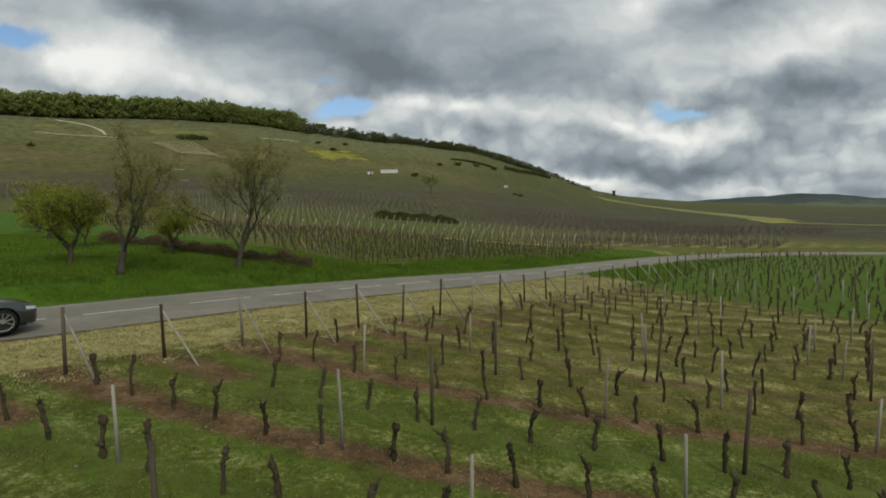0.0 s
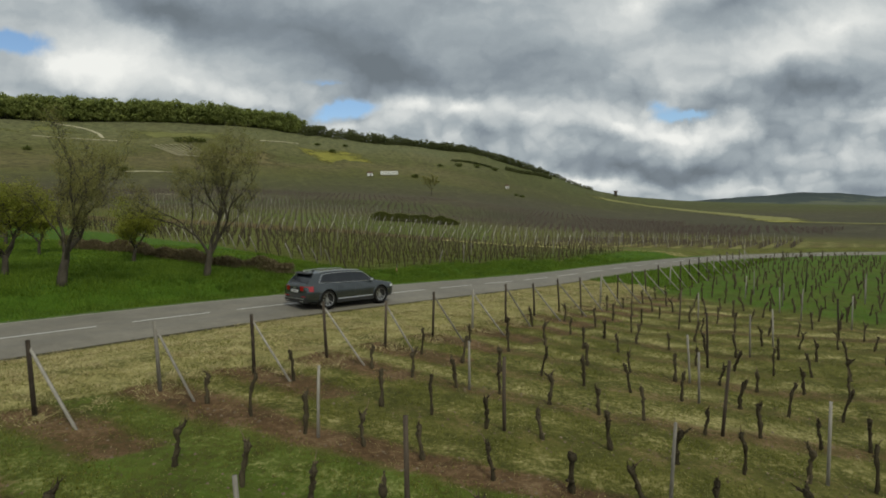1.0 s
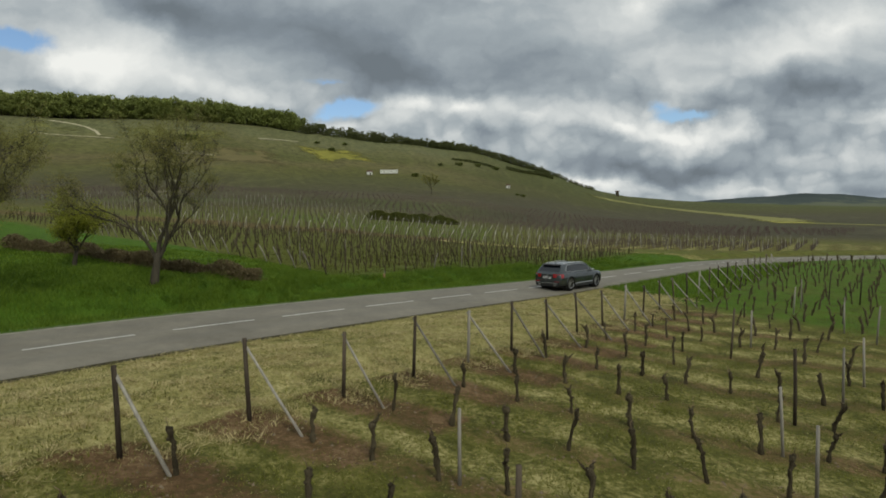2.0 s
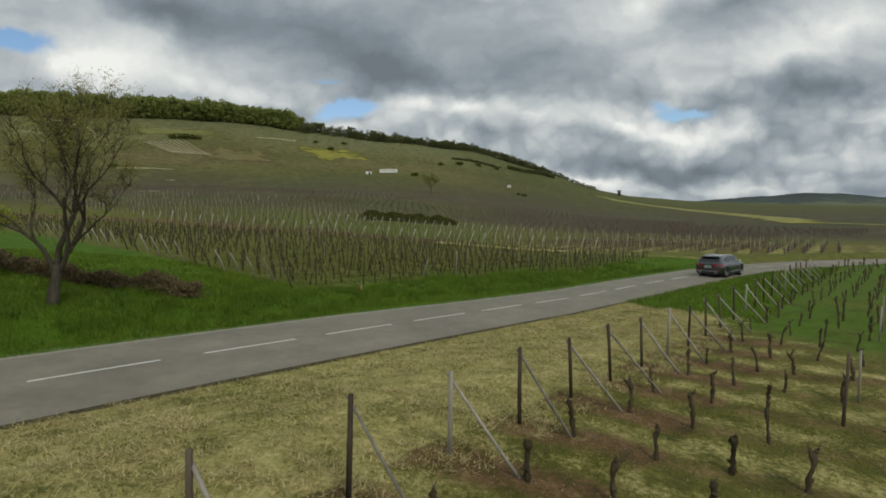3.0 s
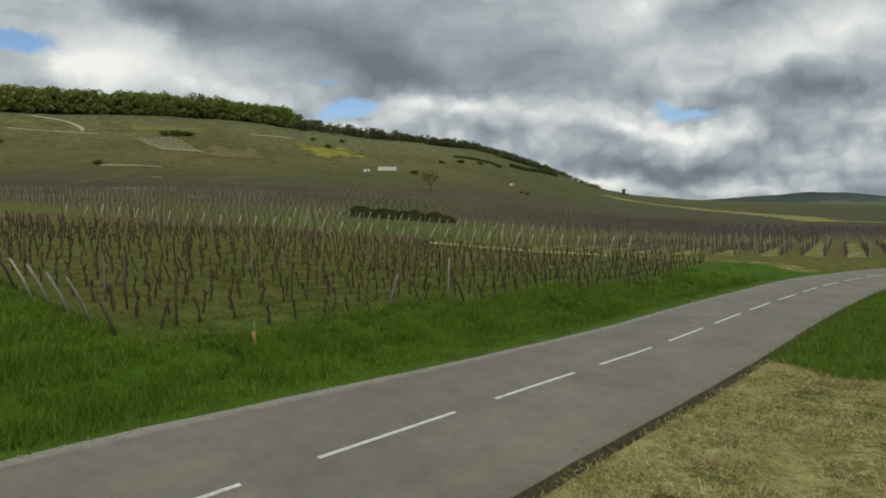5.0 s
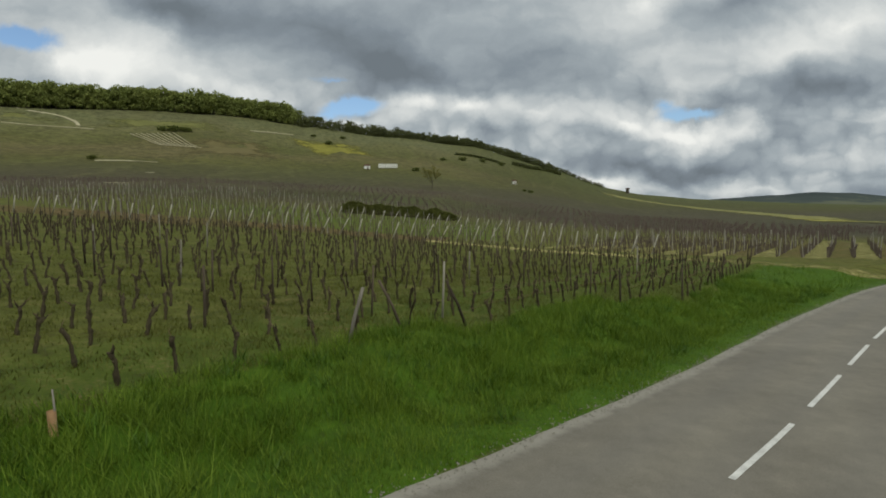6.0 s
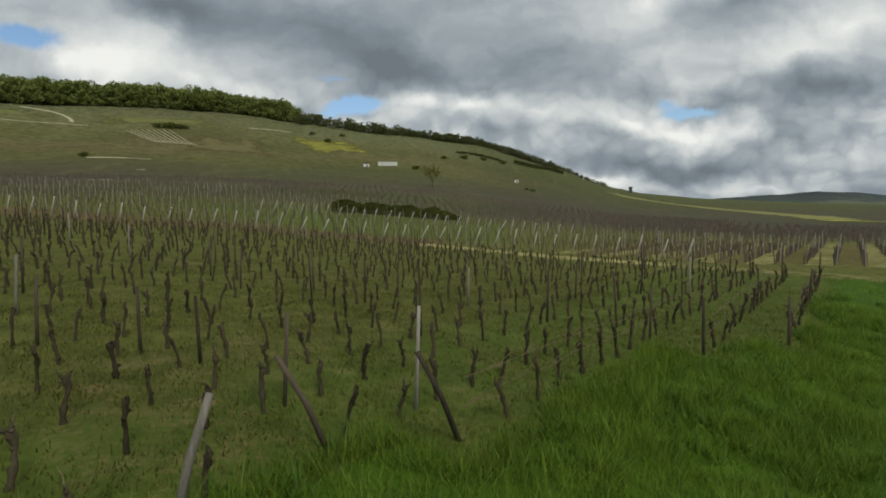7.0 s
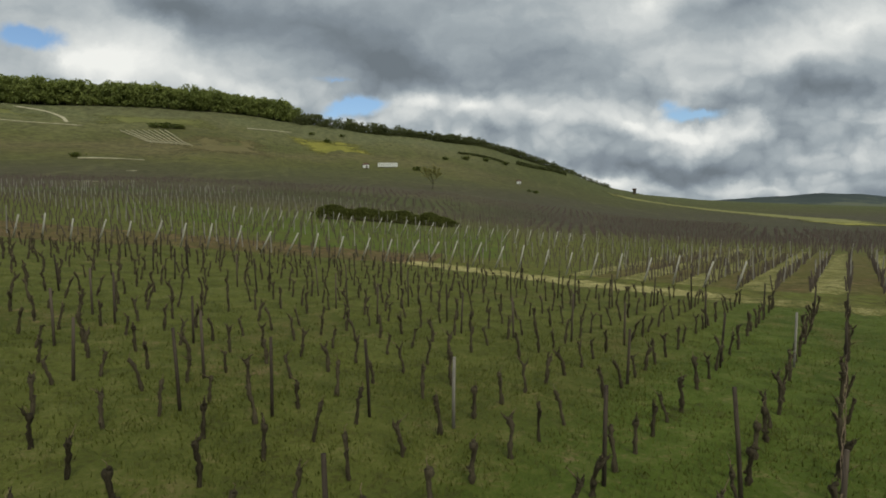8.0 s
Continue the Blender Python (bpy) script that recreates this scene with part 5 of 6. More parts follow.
def clumped(rs, n, x0, x1, y0, y1, scale=0.6, bias=0.5):
    """Random places, thicker in patches."""
    x, y = rs.uniform(x0, x1, n), rs.uniform(y0, y1, n)
    f = np.sin(x / scale + 1.3 * np.sin(y / scale * 0.7)) * np.sin(y / scale * 1.1 + 1.7 * np.sin(x / scale * 0.6 + 2))
    keep = rs.uniform(-1, 1, n) < f + bias
    return x[keep], y[keep]


rs = np.random.RandomState(5)
# tall verge beyond the road
x, y = clumped(rs, 1800000, -26, 30, 16, 68, 0.5, 0.6)
d = from_road(x, y)
fa, fc = field_place(x, y)
field = in_rows(fa, fc, 0.5)
dist = np.hypot(x, y - 32)
ok = (d > far_half(x) + 0.05) & (d < 13) & ~field & (rs.uniform(0, 1, len(x)) < np.clip(1.6 - dist / 22, 0.12, 1)) & (fa < 43)
x, y, d = x[ok], y[ok], d[ok]
tallness = (0.07 + 0.16 * smooth((d - 2.6) / 1.6)) * (0.6 + 1.1 * np.abs(np.sin(x * 0.9 + y * 0.35 + np.sin(y * 1.3)) * np.sin(0.5 * y - 0.4 * x + np.sin(x * 1.1))))
blades("verge_grass", x, y, tallness, 0.0065, GRASS_LUSH, "tall lush green grass on the road verge", 2, 0.8)
# thicker tussocks in the verge
tx, ty = rs.uniform(-14, 16, 2600), rs.uniform(26, 58, 2600)
td = from_road(tx, ty)
fa, fc = field_place(tx, ty)
ok = (td > 3.3) & (td < 9) & ~in_rows(fa, fc, 0.4)
tx, ty = tx[ok], ty[ok]
n = 60
x = np.repeat(tx, n) + rs.normal(0, 0.10, len(tx) * n)
y = np.repeat(ty, n) + rs.normal(0, 0.10, len(tx) * n)
blades("tussock_grass", x, y, np.repeat(0.14 + 0.36 * rs.uniform(0, 1, len(tx)) ** 2.5, n), 0.008, GRASS_LUSH, "thick tussocks of fresh grass on the verge", 12, 1.0)
tx, ty = clumped(rs, 5200, -16, 18, 24, 60, 1.1, -0.1)
td = from_road(tx, ty)
fa, fc = field_place(tx, ty)
ok = (td > 3.1) & (td < 10) & ~in_rows(fa, fc, 0.8) & (fa < 43)
tx, ty = tx[ok], ty[ok]
n = 26
spread = np.repeat(rs.uniform(0.06, 0.16, len(tx)), n)
x, y = np.repeat(tx, n) + rs.normal(0, 1, len(tx) * n) * spread, np.repeat(ty, n) + rs.normal(0, 1, len(tx) * n) * spread
blades("verge_weeds", x, y, np.repeat(rs.uniform(0.10, 0.32, len(tx)), n), 0.014, WEED, "dark broad-leaved weeds among the verge grass", 13, 0.9)
# orchard meadow
x, y = clumped(rs, 260000, -40, -9, 12, 40, 0.9, 0.5)
d = from_road(x, y)
fa, fc = field_place(x, y)
ok = (d > 6) & (fa < 0)
blades("meadow_grass", x[ok], y[ok], np.full(ok.sum(), 0.16), 0.016, GRASS_LUSH, "bright green meadow grass under fruit trees", 3, 0.7)
# mown strip between road and end posts
x, y = clumped(rs, 560000, -16, 12, 4, 40, 0.35, 0.1)
d = from_road(x, y)
k, al = near_row(x, y)
ok = (d < -2.8) & (al < -0.2) & (hay_edge(x, y) < 9.0)
x1, y1 = x[ok], y[ok]
wide = np.sin(d[ok] * 3.1 + 1.4 * np.sin(y1 * 0.45) + 0.8 * np.sin(x1 * 0.8)) * np.sin(y1 * 0.55 + 0.9 * np.sin(d[ok] * 1.1))
lie = rs.uniform(0, 1, len(x1)) < 0.5 + 0.55 * wide
x1, y1, wide = x1[lie], y1[lie], wide[lie]
blades("mown_grass", x1, y1, np.full(len(x1), 0.045), 0.014, GRASS_DRY, "short yellow mown grass lying on the verge", 4, 2.2)
hx, hy = clumped(rs, 500000, -16, 12, 4, 40, 0.16, -0.35)
hd, (hk, hal) = from_road(hx, hy), near_row(hx, hy)
ok = (hd < -2.9) & (hal < 0.3) & (hay_edge(hx, hy) < 9.0)
blades("hay_strands", hx[ok], hy[ok], np.full(ok.sum(), 0.055), 0.012, GRASS_DRY, "pale strands of cut hay in small heaps", 14, 2.6)
# matted swaths of hay, thicker where the mower dropped it
tx, ty = clumped(rs, 9000, -16, 12, 4, 42, 0.8, 0.25)
td, (tk, tal) = from_road(tx, ty), near_row(tx, ty)
ok = (td < -3.0) & (tal < 0.6) & (hay_edge(tx, ty) < 9.2)
tx, ty = tx[ok], ty[ok]
n = 46
reach = np.repeat(rs.uniform(0.05, 0.17, len(tx)), n)
hx2, hy2 = np.repeat(tx, n) + rs.normal(0, 1, len(tx) * n) * reach * 1.5, np.repeat(ty, n) + rs.normal(0, 1, len(tx) * n) * reach
blades("hay_swaths", hx2, hy2, np.repeat(rs.uniform(0.03, 0.10, len(tx)), n), 0.010, HAY, "matted tan swaths of cut grass on the verge", 15, 2.4)
pick = (rs.uniform(0, 1, len(x1)) < 0.42 - 0.4 * wide) & (np.sin(x1 * 1.1 + 0.5 * y1) * np.sin(0.8 * y1 - 0.3 * x1) > -0.25)
blades("verge_sprouts", x1[pick], y1[pick], np.full(pick.sum(), 0.08), 0.010, GRASS_TURF, "short green shoots in mown grass", 5, 0.8)
# tall green grass at the bend
x, y = clumped(rs, 240000, 4, 34, 30, 62, 0.5, 0.5)
d = from_road(x, y)
k, al = near_row(x, y)
ok = (d < -2.8) & (d > -10) & (hay_edge(x, y) > 8.7) & (al < 1.0)
blades("bend_grass", x[ok], y[ok], np.full(ok.sum(), 0.22), 0.010, GRASS_LUSH, "tall green grass beside the bend", 6, 0.7)
# lying leaves, straw and moss between the near vines
def litter(name, n, scale, bias, size, mat, label, seed, low):
    lx, ly = clumped(rs, n, -9, 20, -1, 26, scale, bias)
    ld, (lk, lal) = from_road(lx, ly), near_row(lx, ly)
    span = np.hypot(lx - 1, ly - 6)
    keep = (ld < -4) & (lal > -0.3) & (rs.uniform(0, 1, len(lx)) < np.clip(1.5 - span / 14, 0.06, 1))
    lx, ly = lx[keep], ly[keep]
    return blades(name, lx, ly, np.full(len(lx), low), size, mat, label, seed, 2.8)


litter("straw_litter", 420000, 0.22, -0.45, 0.010, GRASS_DRY, "pale dead grass lying between vine rows", 21, 0.022)
LITTER = leaf_material("dead_vine_leaves", (0.055, 0.032, 0.016), (0.20, 0.125, 0.070))
litter("leaf_litter", 330000, 0.3, -0.55, 0.020, LITTER, "brown dead leaves and prunings lying in the turf", 22, 0.018)
# turf between the near vines
x, y = clumped(rs, 900000, -10, 26, -2, 36, 0.45, 0.0)
d = from_road(x, y)
k, al = near_row(x, y)
off = np.abs(k - np.round(k))
dist = np.hypot(x, y - 6)
ok = (d < -4) & (al > -0.4) & (rs.uniform(0, 1, len(x)) < np.clip(off * 2.6 - 0.1 + 0.35 * (k > 4), 0.04, 1)) & (rs.uniform(0, 1, len(x)) < np.clip(1.5 - dist / 18, 0.12, 1))
blades("alley_grass", x[ok], y[ok], np.full(ok.sum(), 0.06), 0.008, GRASS_TURF, "patchy short grass between vine rows", 7, 0.8)
# turf under the vines beyond the road
x, y = clumped(rs, 620000, -26, 26, 34, 80, 0.8, 0.15)
fa, fc = field_place(x, y)
dist = np.hypot(x, y - 44)
ok = (fa < 43) & in_rows(fa, fc) & (rs.uniform(0, 1, len(x)) < np.clip(1.5 - dist / 18, 0.1, 1))
blades("field_grass", x[ok], y[ok], np.full(ok.sum(), 0.10), 0.011, FIELD_TURF, "rough green grass under vines beyond the road", 8, 0.8)

# gravel along the rims of the road
s = rs.uniform(30, 125, 9000)
side = np.where(rs.uniform(0, 1, 9000) < 0.9, 1, -1)
gx, gy, keep = [], [], []
for i in range(9000):
    px, py, _ = road_at(s[i], 0.0)
    w = (float(far_half(px)) if side[i] > 0 else ROAD_HALF) + rs.normal(-0.02, 0.13)
    px, py, _ = road_at(s[i], side[i] * w)
    gx.append(px)
    gy.append(py)
gx, gy = np.array(gx), np.array(gy)
gz = np.maximum(land(gx, gy), plane_z(gx) - 0.012)
v, f = [], []
for i in range(9000):
    q = len(v)
    r = 0.007 + 0.016 * rs.uniform() ** 2
    for dx, dy, dz in ((1, 0, 0), (0, 1, 0), (-1, 0, 0), (0, -1, 0), (0.1, 0.1, 1.0)):
        v.append((gx[i] + r * (dx + rs.uniform(-.3, .3)), gy[i] + r * (dy + rs.uniform(-.3, .3)), gz[i] - 0.004 + r * dz))
    f += [(q, q + 1, q + 4), (q + 1, q + 2, q + 4), (q + 2, q + 3, q + 4), (q + 3, q, q + 4)]
GRAVEL = plain("road_gravel", (0.15, 0.14, 0.118), (0.33, 0.31, 0.265), 1.5, 0.95, relief=0.3)
tagged(mesh_part("gravel", v, f, GRAVEL), "pale loose gravel along the road's rim", "gravel", kind="stuff")

# pale stones and clods on the bare strips
x, y = rs.uniform(-9, 18, 16000), rs.uniform(0, 30, 16000)
k, al = near_row(x, y)
ok = (from_road(x, y) < -5) & (al > 0.2) & (np.abs(k - np.round(k)) < 0.28) & (rs.uniform(0, 1, len(x)) < np.clip(1.3 - np.hypot(x, y - 8) / 14, 0.1, 1))
x, y = x[ok], y[ok]
z = land(x, y)
STONE = plain("pale_clods", (0.07, 0.046, 0.030), (0.26, 0.205, 0.145), 1.2, 0.95, relief=0.4)
v, f = [], []
for i in range(len(x)):
    s = 0.012 + 0.03 * rs.uniform() ** 2
    q = len(v)
    for dx, dy, dz in ((1, 0, 0), (0, 1, 0), (-1, 0, 0), (0, -1, 0), (0.1, 0.1, 0.8)):
        v.append((x[i] + s * (dx + rs.uniform(-.3, .3)), y[i] + s * (dy + rs.uniform(-.3, .3)), z[i] - 0.004 + s * dz))
    f += [(q, q + 1, q + 4), (q + 1, q + 2, q + 4), (q + 2, q + 3, q + 4), (q + 3, q, q + 4)]
tagged(mesh_part("soil_clods", v, f, STONE), "brown clods and pale stones on bare soil", "stones", kind="stuff")


# ---- the car ----
def car_paint():
    m, k, s = material("grey_metallic_paint", 0.26, 0.6)
    pos = k.add("TexCoord").outputs["Object"]
    flake, dust = k.noise(pos, 220.0, 2.0), k.noise(pos, 2.5, 4.0)
    f = k.math("ADD", k.math("MULTIPLY", flake, 0.5), k.math("MULTIPLY", dust, 0.5))
    wire(k, k.ramp(f, [(0.3, (0.032, 0.040, 0.044)), (0.7, (0.076, 0.088, 0.094))]), s, "Base Color")
    s.inputs["Coat Weight"].default_value = 0.8
    s.inputs["Coat Roughness"].default_value = 0.05
    return m


CAR_PAINT = car_paint()
CAR_GLASS = plain("tinted_window_glass", (0.006, 0.008, 0.011), (0.012, 0.015, 0.020), 2, 0.05, relief=0, coat=0.15)
CAR_BLACK = plain("black_car_plastic", (0.012, 0.012, 0.012), (0.028, 0.028, 0.028), 30, 0.6, relief=0.2, distance=0.002)
CAR_CHROME = plain("brushed_aluminium_trim", (0.62, 0.62, 0.62), (0.78, 0.78, 0.78), 20, 0.28, 0.9, relief=0)
CAR_RED = plain("red_lamp_lens", (0.25, 0.006, 0.010), (0.42, 0.012, 0.018), 12, 0.15, relief=0, coat=0.8)
CAR_LAMP = plain("clear_lamp_lens", (0.55, 0.57, 0.58), (0.8, 0.8, 0.8), 12, 0.12, relief=0, coat=0.8)
RUBBER = plain("tyre_rubber", (0.010, 0.010, 0.010), (0.026, 0.025, 0.024), 14, 0.85, relief=0.4, distance=0.004)
RIM = plain("machined_alloy", (0.34, 0.34, 0.35), (0.55, 0.55, 0.55), 10, 0.35, 0.8, relief=0)
PLATE = plain("white_plate", (0.70, 0.70, 0.68), (0.80, 0.80, 0.78), 6, 0.5, relief=0)

WHEEL_R, REAR_X, FRONT_X = 0.385, -1.45, 1.544
BODY_X = [-2.53, -2.50, -2.42, -2.25, -1.9, -1.45, -1.0, 0.0, 1.0, 1.54, 1.95, 2.2, 2.36, 2.47, 2.52]
BODY_W = [0.80, 0.88, 0.935, 0.962, 0.980, 0.988, 0.975, 0.968, 0.972, 0.985, 0.965, 0.925, 0.86, 0.74, 0.60]
BODY_TOP = [0.96, 1.00, 1.045, 1.06, 1.06, 1.055, 1.05, 1.04, 1.06, 1.04, 0.985, 0.93, 0.88, 0.80, 0.70]
BODY_LOW = [0.42, 0.36, 0.31, 0.28, 0.26, 0.25, 0.25, 0.25, 0.25, 0.25, 0.25, 0.24, 0.24, 0.26, 0.34]
CABIN_X = [-2.44, -2.02, -1.72, -1.0, -0.3, 0.25, 0.58, 1.36]
CABIN_TOP = [1.05, 1.585, 1.645, 1.685, 1.695, 1.67, 1.62, 1.06]


def cabin_top(x):
    return float(np.interp(x, CABIN_X, CABIN_TOP))


def cabin_side(x, z):
    """Half width of the cabin at that height."""
    low = float(np.interp(x, [-2.45, -2.1, -1.4, 0.6, 1.36], [0.80, 0.875, 0.905, 0.905, 0.82]))
    f = np.clip((z - 1.03) / 0.68, 0, 1)
    return low - 0.245 * f ** 1.25


def body_width(x):
    return float(np.interp(x, BODY_X, BODY_W))


def loft(rings, close_ends=True):
    bm = bmesh.new()
    rows = [[bm.verts.new(p) for p in ring] for ring in rings]
    n = len(rows[0])
    for a, b in zip(rows, rows[1:]):
        for j in range(n):
            bm.faces.new((a[j], a[(j + 1) % n], b[(j + 1) % n], b[j]))
    if close_ends:
        bm.faces.new(rows[0][::-1])
        bm.faces.new(rows[-1])
    bmesh.ops.recalc_face_normals(bm, faces=bm.faces)
    return bm


def patch(fn, nu=10, nv=5):
    """A curved sheet: fn(u, v) gives points."""
    bm = bmesh.new()
    g = [[bm.verts.new(fn(i / nu, j / nv)) for j in range(nv + 1)] for i in range(nu + 1)]
    for i in range(nu):
        for j in range(nv):
            bm.faces.new((g[i][j], g[i + 1][j], g[i + 1][j + 1], g[i][j + 1]))
    bmesh.ops.recalc_face_normals(bm, faces=bm.faces)
    return bm


def box(sx, sy, sz, at, bevel=0.01):
    bm = bmesh.new()
    bmesh.ops.create_cube(bm, size=1, matrix=Matrix.Translation(at) @ Matrix.Diagonal((sx, sy, sz, 1)))
    bmesh.ops.bevel(bm, geom=bm.edges[:], offset=bevel, segments=2, affect="EDGES")
    return bm


def lathe(profile, n=40):
    """Turn a profile of (radius, y) round the y axis."""
    bm = bmesh.new()
    rings = []
    for i in range(n):
        a = 2 * math.pi * i / n
        rings.append([bm.verts.new((r * math.cos(a), y, r * math.sin(a))) for r, y in profile])
    m = len(profile)
    for i in range(n):
        for j in range(m - 1):
            bm.faces.new((rings[i][j], rings[(i + 1) % n][j], rings[(i + 1) % n][j + 1], rings[i][j + 1]))
    bmesh.ops.recalc_face_normals(bm, faces=bm.faces)
    return bm


def make_wheel(car, x, side):
    """side: -1 right, 1 left. The hub turns with tyre and rim on it."""
    hub = part("wheel", lathe([(0.0, 0.02 * side), (0.07, 0.02 * side), (0.17, -0.03 * side), (0.17, -0.06 * side), (0.0, -0.06 * side)], 28), CAR_BLACK, car, "", True)
    tyre = [(0.285, -0.125), (0.33, -0.137), (0.368, -0.125), (0.383, -0.095), (0.385, 0.0), (0.383, 0.095), (0.368, 0.125), (0.33, 0.137), (0.285, 0.125), (0.285, -0.125)]
    part("tyre", lathe(tyre, 48), RUBBER, hub, "", True)
    part("rim_barrel", lathe([(0.270, 0.112 * side), (0.260, 0.05 * side), (0.250, 0.02 * side), (0.0, 0.02 * side)], 40), CAR_BLACK, hub, "dark rim barrel and brake disc")
    bm = lathe([(0.287, 0.126 * side), (0.272, 0.120 * side), (0.268, 0.112 * side), (0.285, 0.110 * side)], 48)
    for i in range(6):
        for fork in (-0.30, 0.30):
            b = 2 * math.pi * i / 10 + fork * 0.5
            tip = Vector((0.268 * math.cos(b + fork * 0.7), 0.10 * side, 0.268 * math.sin(b + fork * 0.7)))
            root = Vector((0.05 * math.cos(b), 0.075 * side, 0.05 * math.sin(b)))
            w = Vector((-math.sin(b), 0, math.cos(b))) * 0.015
            depth = Vector((0, -0.035 * side, 0))
            vs = [bm.verts.new(p) for p in (root - w, root + w, tip + w, tip - w, root - w + depth, root + w + depth, tip + w + depth, tip - w + depth)]
            for f in ((0, 1, 2, 3), (7, 6, 5, 4), (0, 4, 5, 1), (1, 5, 6, 2), (2, 6, 7, 3), (3, 7, 4, 0)):
                bm.faces.new([vs[j] for j in f])
    cap = bmesh.ops.create_cone(bm, cap_ends=True, segments=20, radius1=0.062, radius2=0.05, depth=0.05,
                                matrix=Matrix.Translation((0, 0.075 * side, 0)) @ Matrix.Rotation(radians(90), 4, "X"))
    bmesh.ops.recalc_face_normals(bm, faces=bm.faces)
    part("rim", bm, RIM, hub, "machined multi-spoke alloy rim")
    hub.location = (x, 0.835 * side, WHEEL_R)
    return hub


def make_car():
    car = new("car")
    tagged(car, "dark grey metallic estate-bodied off-road car with alloy wheels", "car")
    rings = []
    for x, w, top, low in zip(BODY_X, BODY_W, BODY_TOP, BODY_LOW):
        half = [(0.0, low), (w * 0.80, low), (w * 0.93, low + 0.05), (w * 0.975, low + 0.16), (w, low + 0.45 * (top - low)), (w * 0.993, low + 0.66 * (top - low)),
                (w * 0.965, low + 0.84 * (top - low)), (w * 0.935, top - 0.045), (w * 0.89, top - 0.008), (w * 0.6, top + 0.018), (0.0, top + 0.03)]
        ring = [(x, -y, z) for y, z in half] + [(x, y, z) for y, z in half[-2:0:-1]]
        rings.append(ring)
    shell = new("shell", bpy.data.meshes.new("shell"))
    loft(rings).to_mesh(shell.data)
    cut = bmesh.new()
    for ax in (REAR_X, FRONT_X):
        for side in (-1, 1):
            bmesh.ops.create_cone(cut, cap_ends=True, segments=40, radius1=0.445, radius2=0.445, depth=0.62,
                                  matrix=Matrix.Translation((ax, side * 0.99, WHEEL_R + 0.01)) @ Matrix.Rotation(radians(90), 4, "X"))
    cutter = new("cutter", bpy.data.meshes.new("cutter"))
    cut.to_mesh(cutter.data)
    cut.free()
    mod = shell.modifiers.new("arches", "BOOLEAN")
    mod.operation, mod.object, mod.solver = "DIFFERENCE", cutter, "EXACT"
    sub = bpy.context.evaluated_depsgraph_get()
    sub.update()
    me = bpy.data.meshes.new_from_object(shell.evaluated_get(sub))
    bpy.data.objects.remove(shell)
    bpy.data.objects.remove(cutter)
    me.materials.clear()
    me.materials.append(CAR_PAINT)
    me.polygons.foreach_set("use_smooth", [True] * len(me.polygons))
    me.set_sharp_from_angle(angle=radians(32))
    body = new("body", me)
    body.parent = car
    # cabin with roof
    rings = []
    for x in [-2.44, -2.3, -2.16, -2.02, -1.88, -1.72, -1.4, -1.0, -0.6, -0.3, 0.0, 0.25, 0.42, 0.58, 0.75, 0.95, 1.15, 1.36]:
        t = cabin_top(x)
        half = [(cabin_side(x, 1.02), 1.0)]
        for f in (0.25, 0.5, 0.75, 0.92):
            z = 1.03 + (t - 1.03) * f
            half.append((cabin_side(x, z), z))
        s = cabin_side(x, t)
        half += [(s - 0.035, t - 0.004), (s * 0.7, t + 0.014), (0.0, t + 0.022)]
        rings.append([(x, -y, z) for y, z in half] + [(x, y, z) for y, z in half[-2::-1]])
    part("cabin", loft(rings), CAR_PAINT, car, "", True).data.set_sharp_from_angle(angle=radians(38))

    def side_glass(name, a, b, c, d, sign):
        """Corners in (x, z): low rear, low front, high front, high rear."""
        def fn(u, v):
            x = (a[0] * (1 - u) + b[0] * u) * (1 - v) + (d[0] * (1 - u) + c[0] * u) * v
            z = (a[1] * (1 - u) + b[1] * u) * (1 - v) + (d[1] * (1 - u) + c[1] * u) * v
            return x, sign * (cabin_side(x, z) + 0.008), z
        part(name, patch(fn, 10, 8), CAR_GLASS, car, "", True)

    for sign in (-1, 1):
        side_glass("side_window", (0.03, 1.13), (1.04, 1.13), (0.58, 1.535), (0.03, 1.585), sign)
        side_glass("side_window", (-0.95, 1.135), (-0.03, 1.13), (-0.03, 1.585), (-0.95, 1.58), sign)
        side_glass("side_window", (-1.80, 1.17), (-1.01, 1.135), (-1.01, 1.575), (-1.58, 1.525), sign)
        # bright trim round the side windows
        line = [(-1.88, 1.145), (-1.0, 1.11), (1.11, 1.105), (0.62, 1.56), (0.0, 1.615), (-0.95, 1.607), (-1.62, 1.553), (-1.88, 1.145)]
        t = Tubes()
        for (x0, z0), (x1, z1) in zip(line, line[1:]):
            pts = []
            for i in range(7):
                x, z = x0 + (x1 - x0) * i / 6, z0 + (z1 - z0) * i / 6
                pts.append((x, sign * (cabin_side(x, z) + 0.006), z))
            t.add(pts, [0.011] * 7, 6)
        t.mesh("window_trim", CAR_CHROME, car)
        # roof rail on feet
        t = Tubes()
        pts = [(-1.75, 1.63), (-1.66, 1.68), (-1.0, 1.725), (-0.2, 1.732), (0.3, 1.705), (0.46, 1.66)]
        t.add([(x, sign * (cabin_side(x, 1.7) - 0.035), z) for x, z in pts], [0.016] * 6, 8)
        t.mesh("roof_rail", CAR_CHROME, car)
        # sill strip, door handles, mirror
        part("sill_trim", patch(lambda u, v: (-0.93 + 1.98 * u, sign * (0.962 + 0.012 * math.sin(math.pi * v)), 0.355 + 0.045 * v + 0.02 * u), 12, 4), CAR_CHROME, car, "", True)
        part("sill", box(2.1, 0.06, 0.16, (0.05, sign * 0.955, 0.285), 0.02), CAR_BLACK, car)
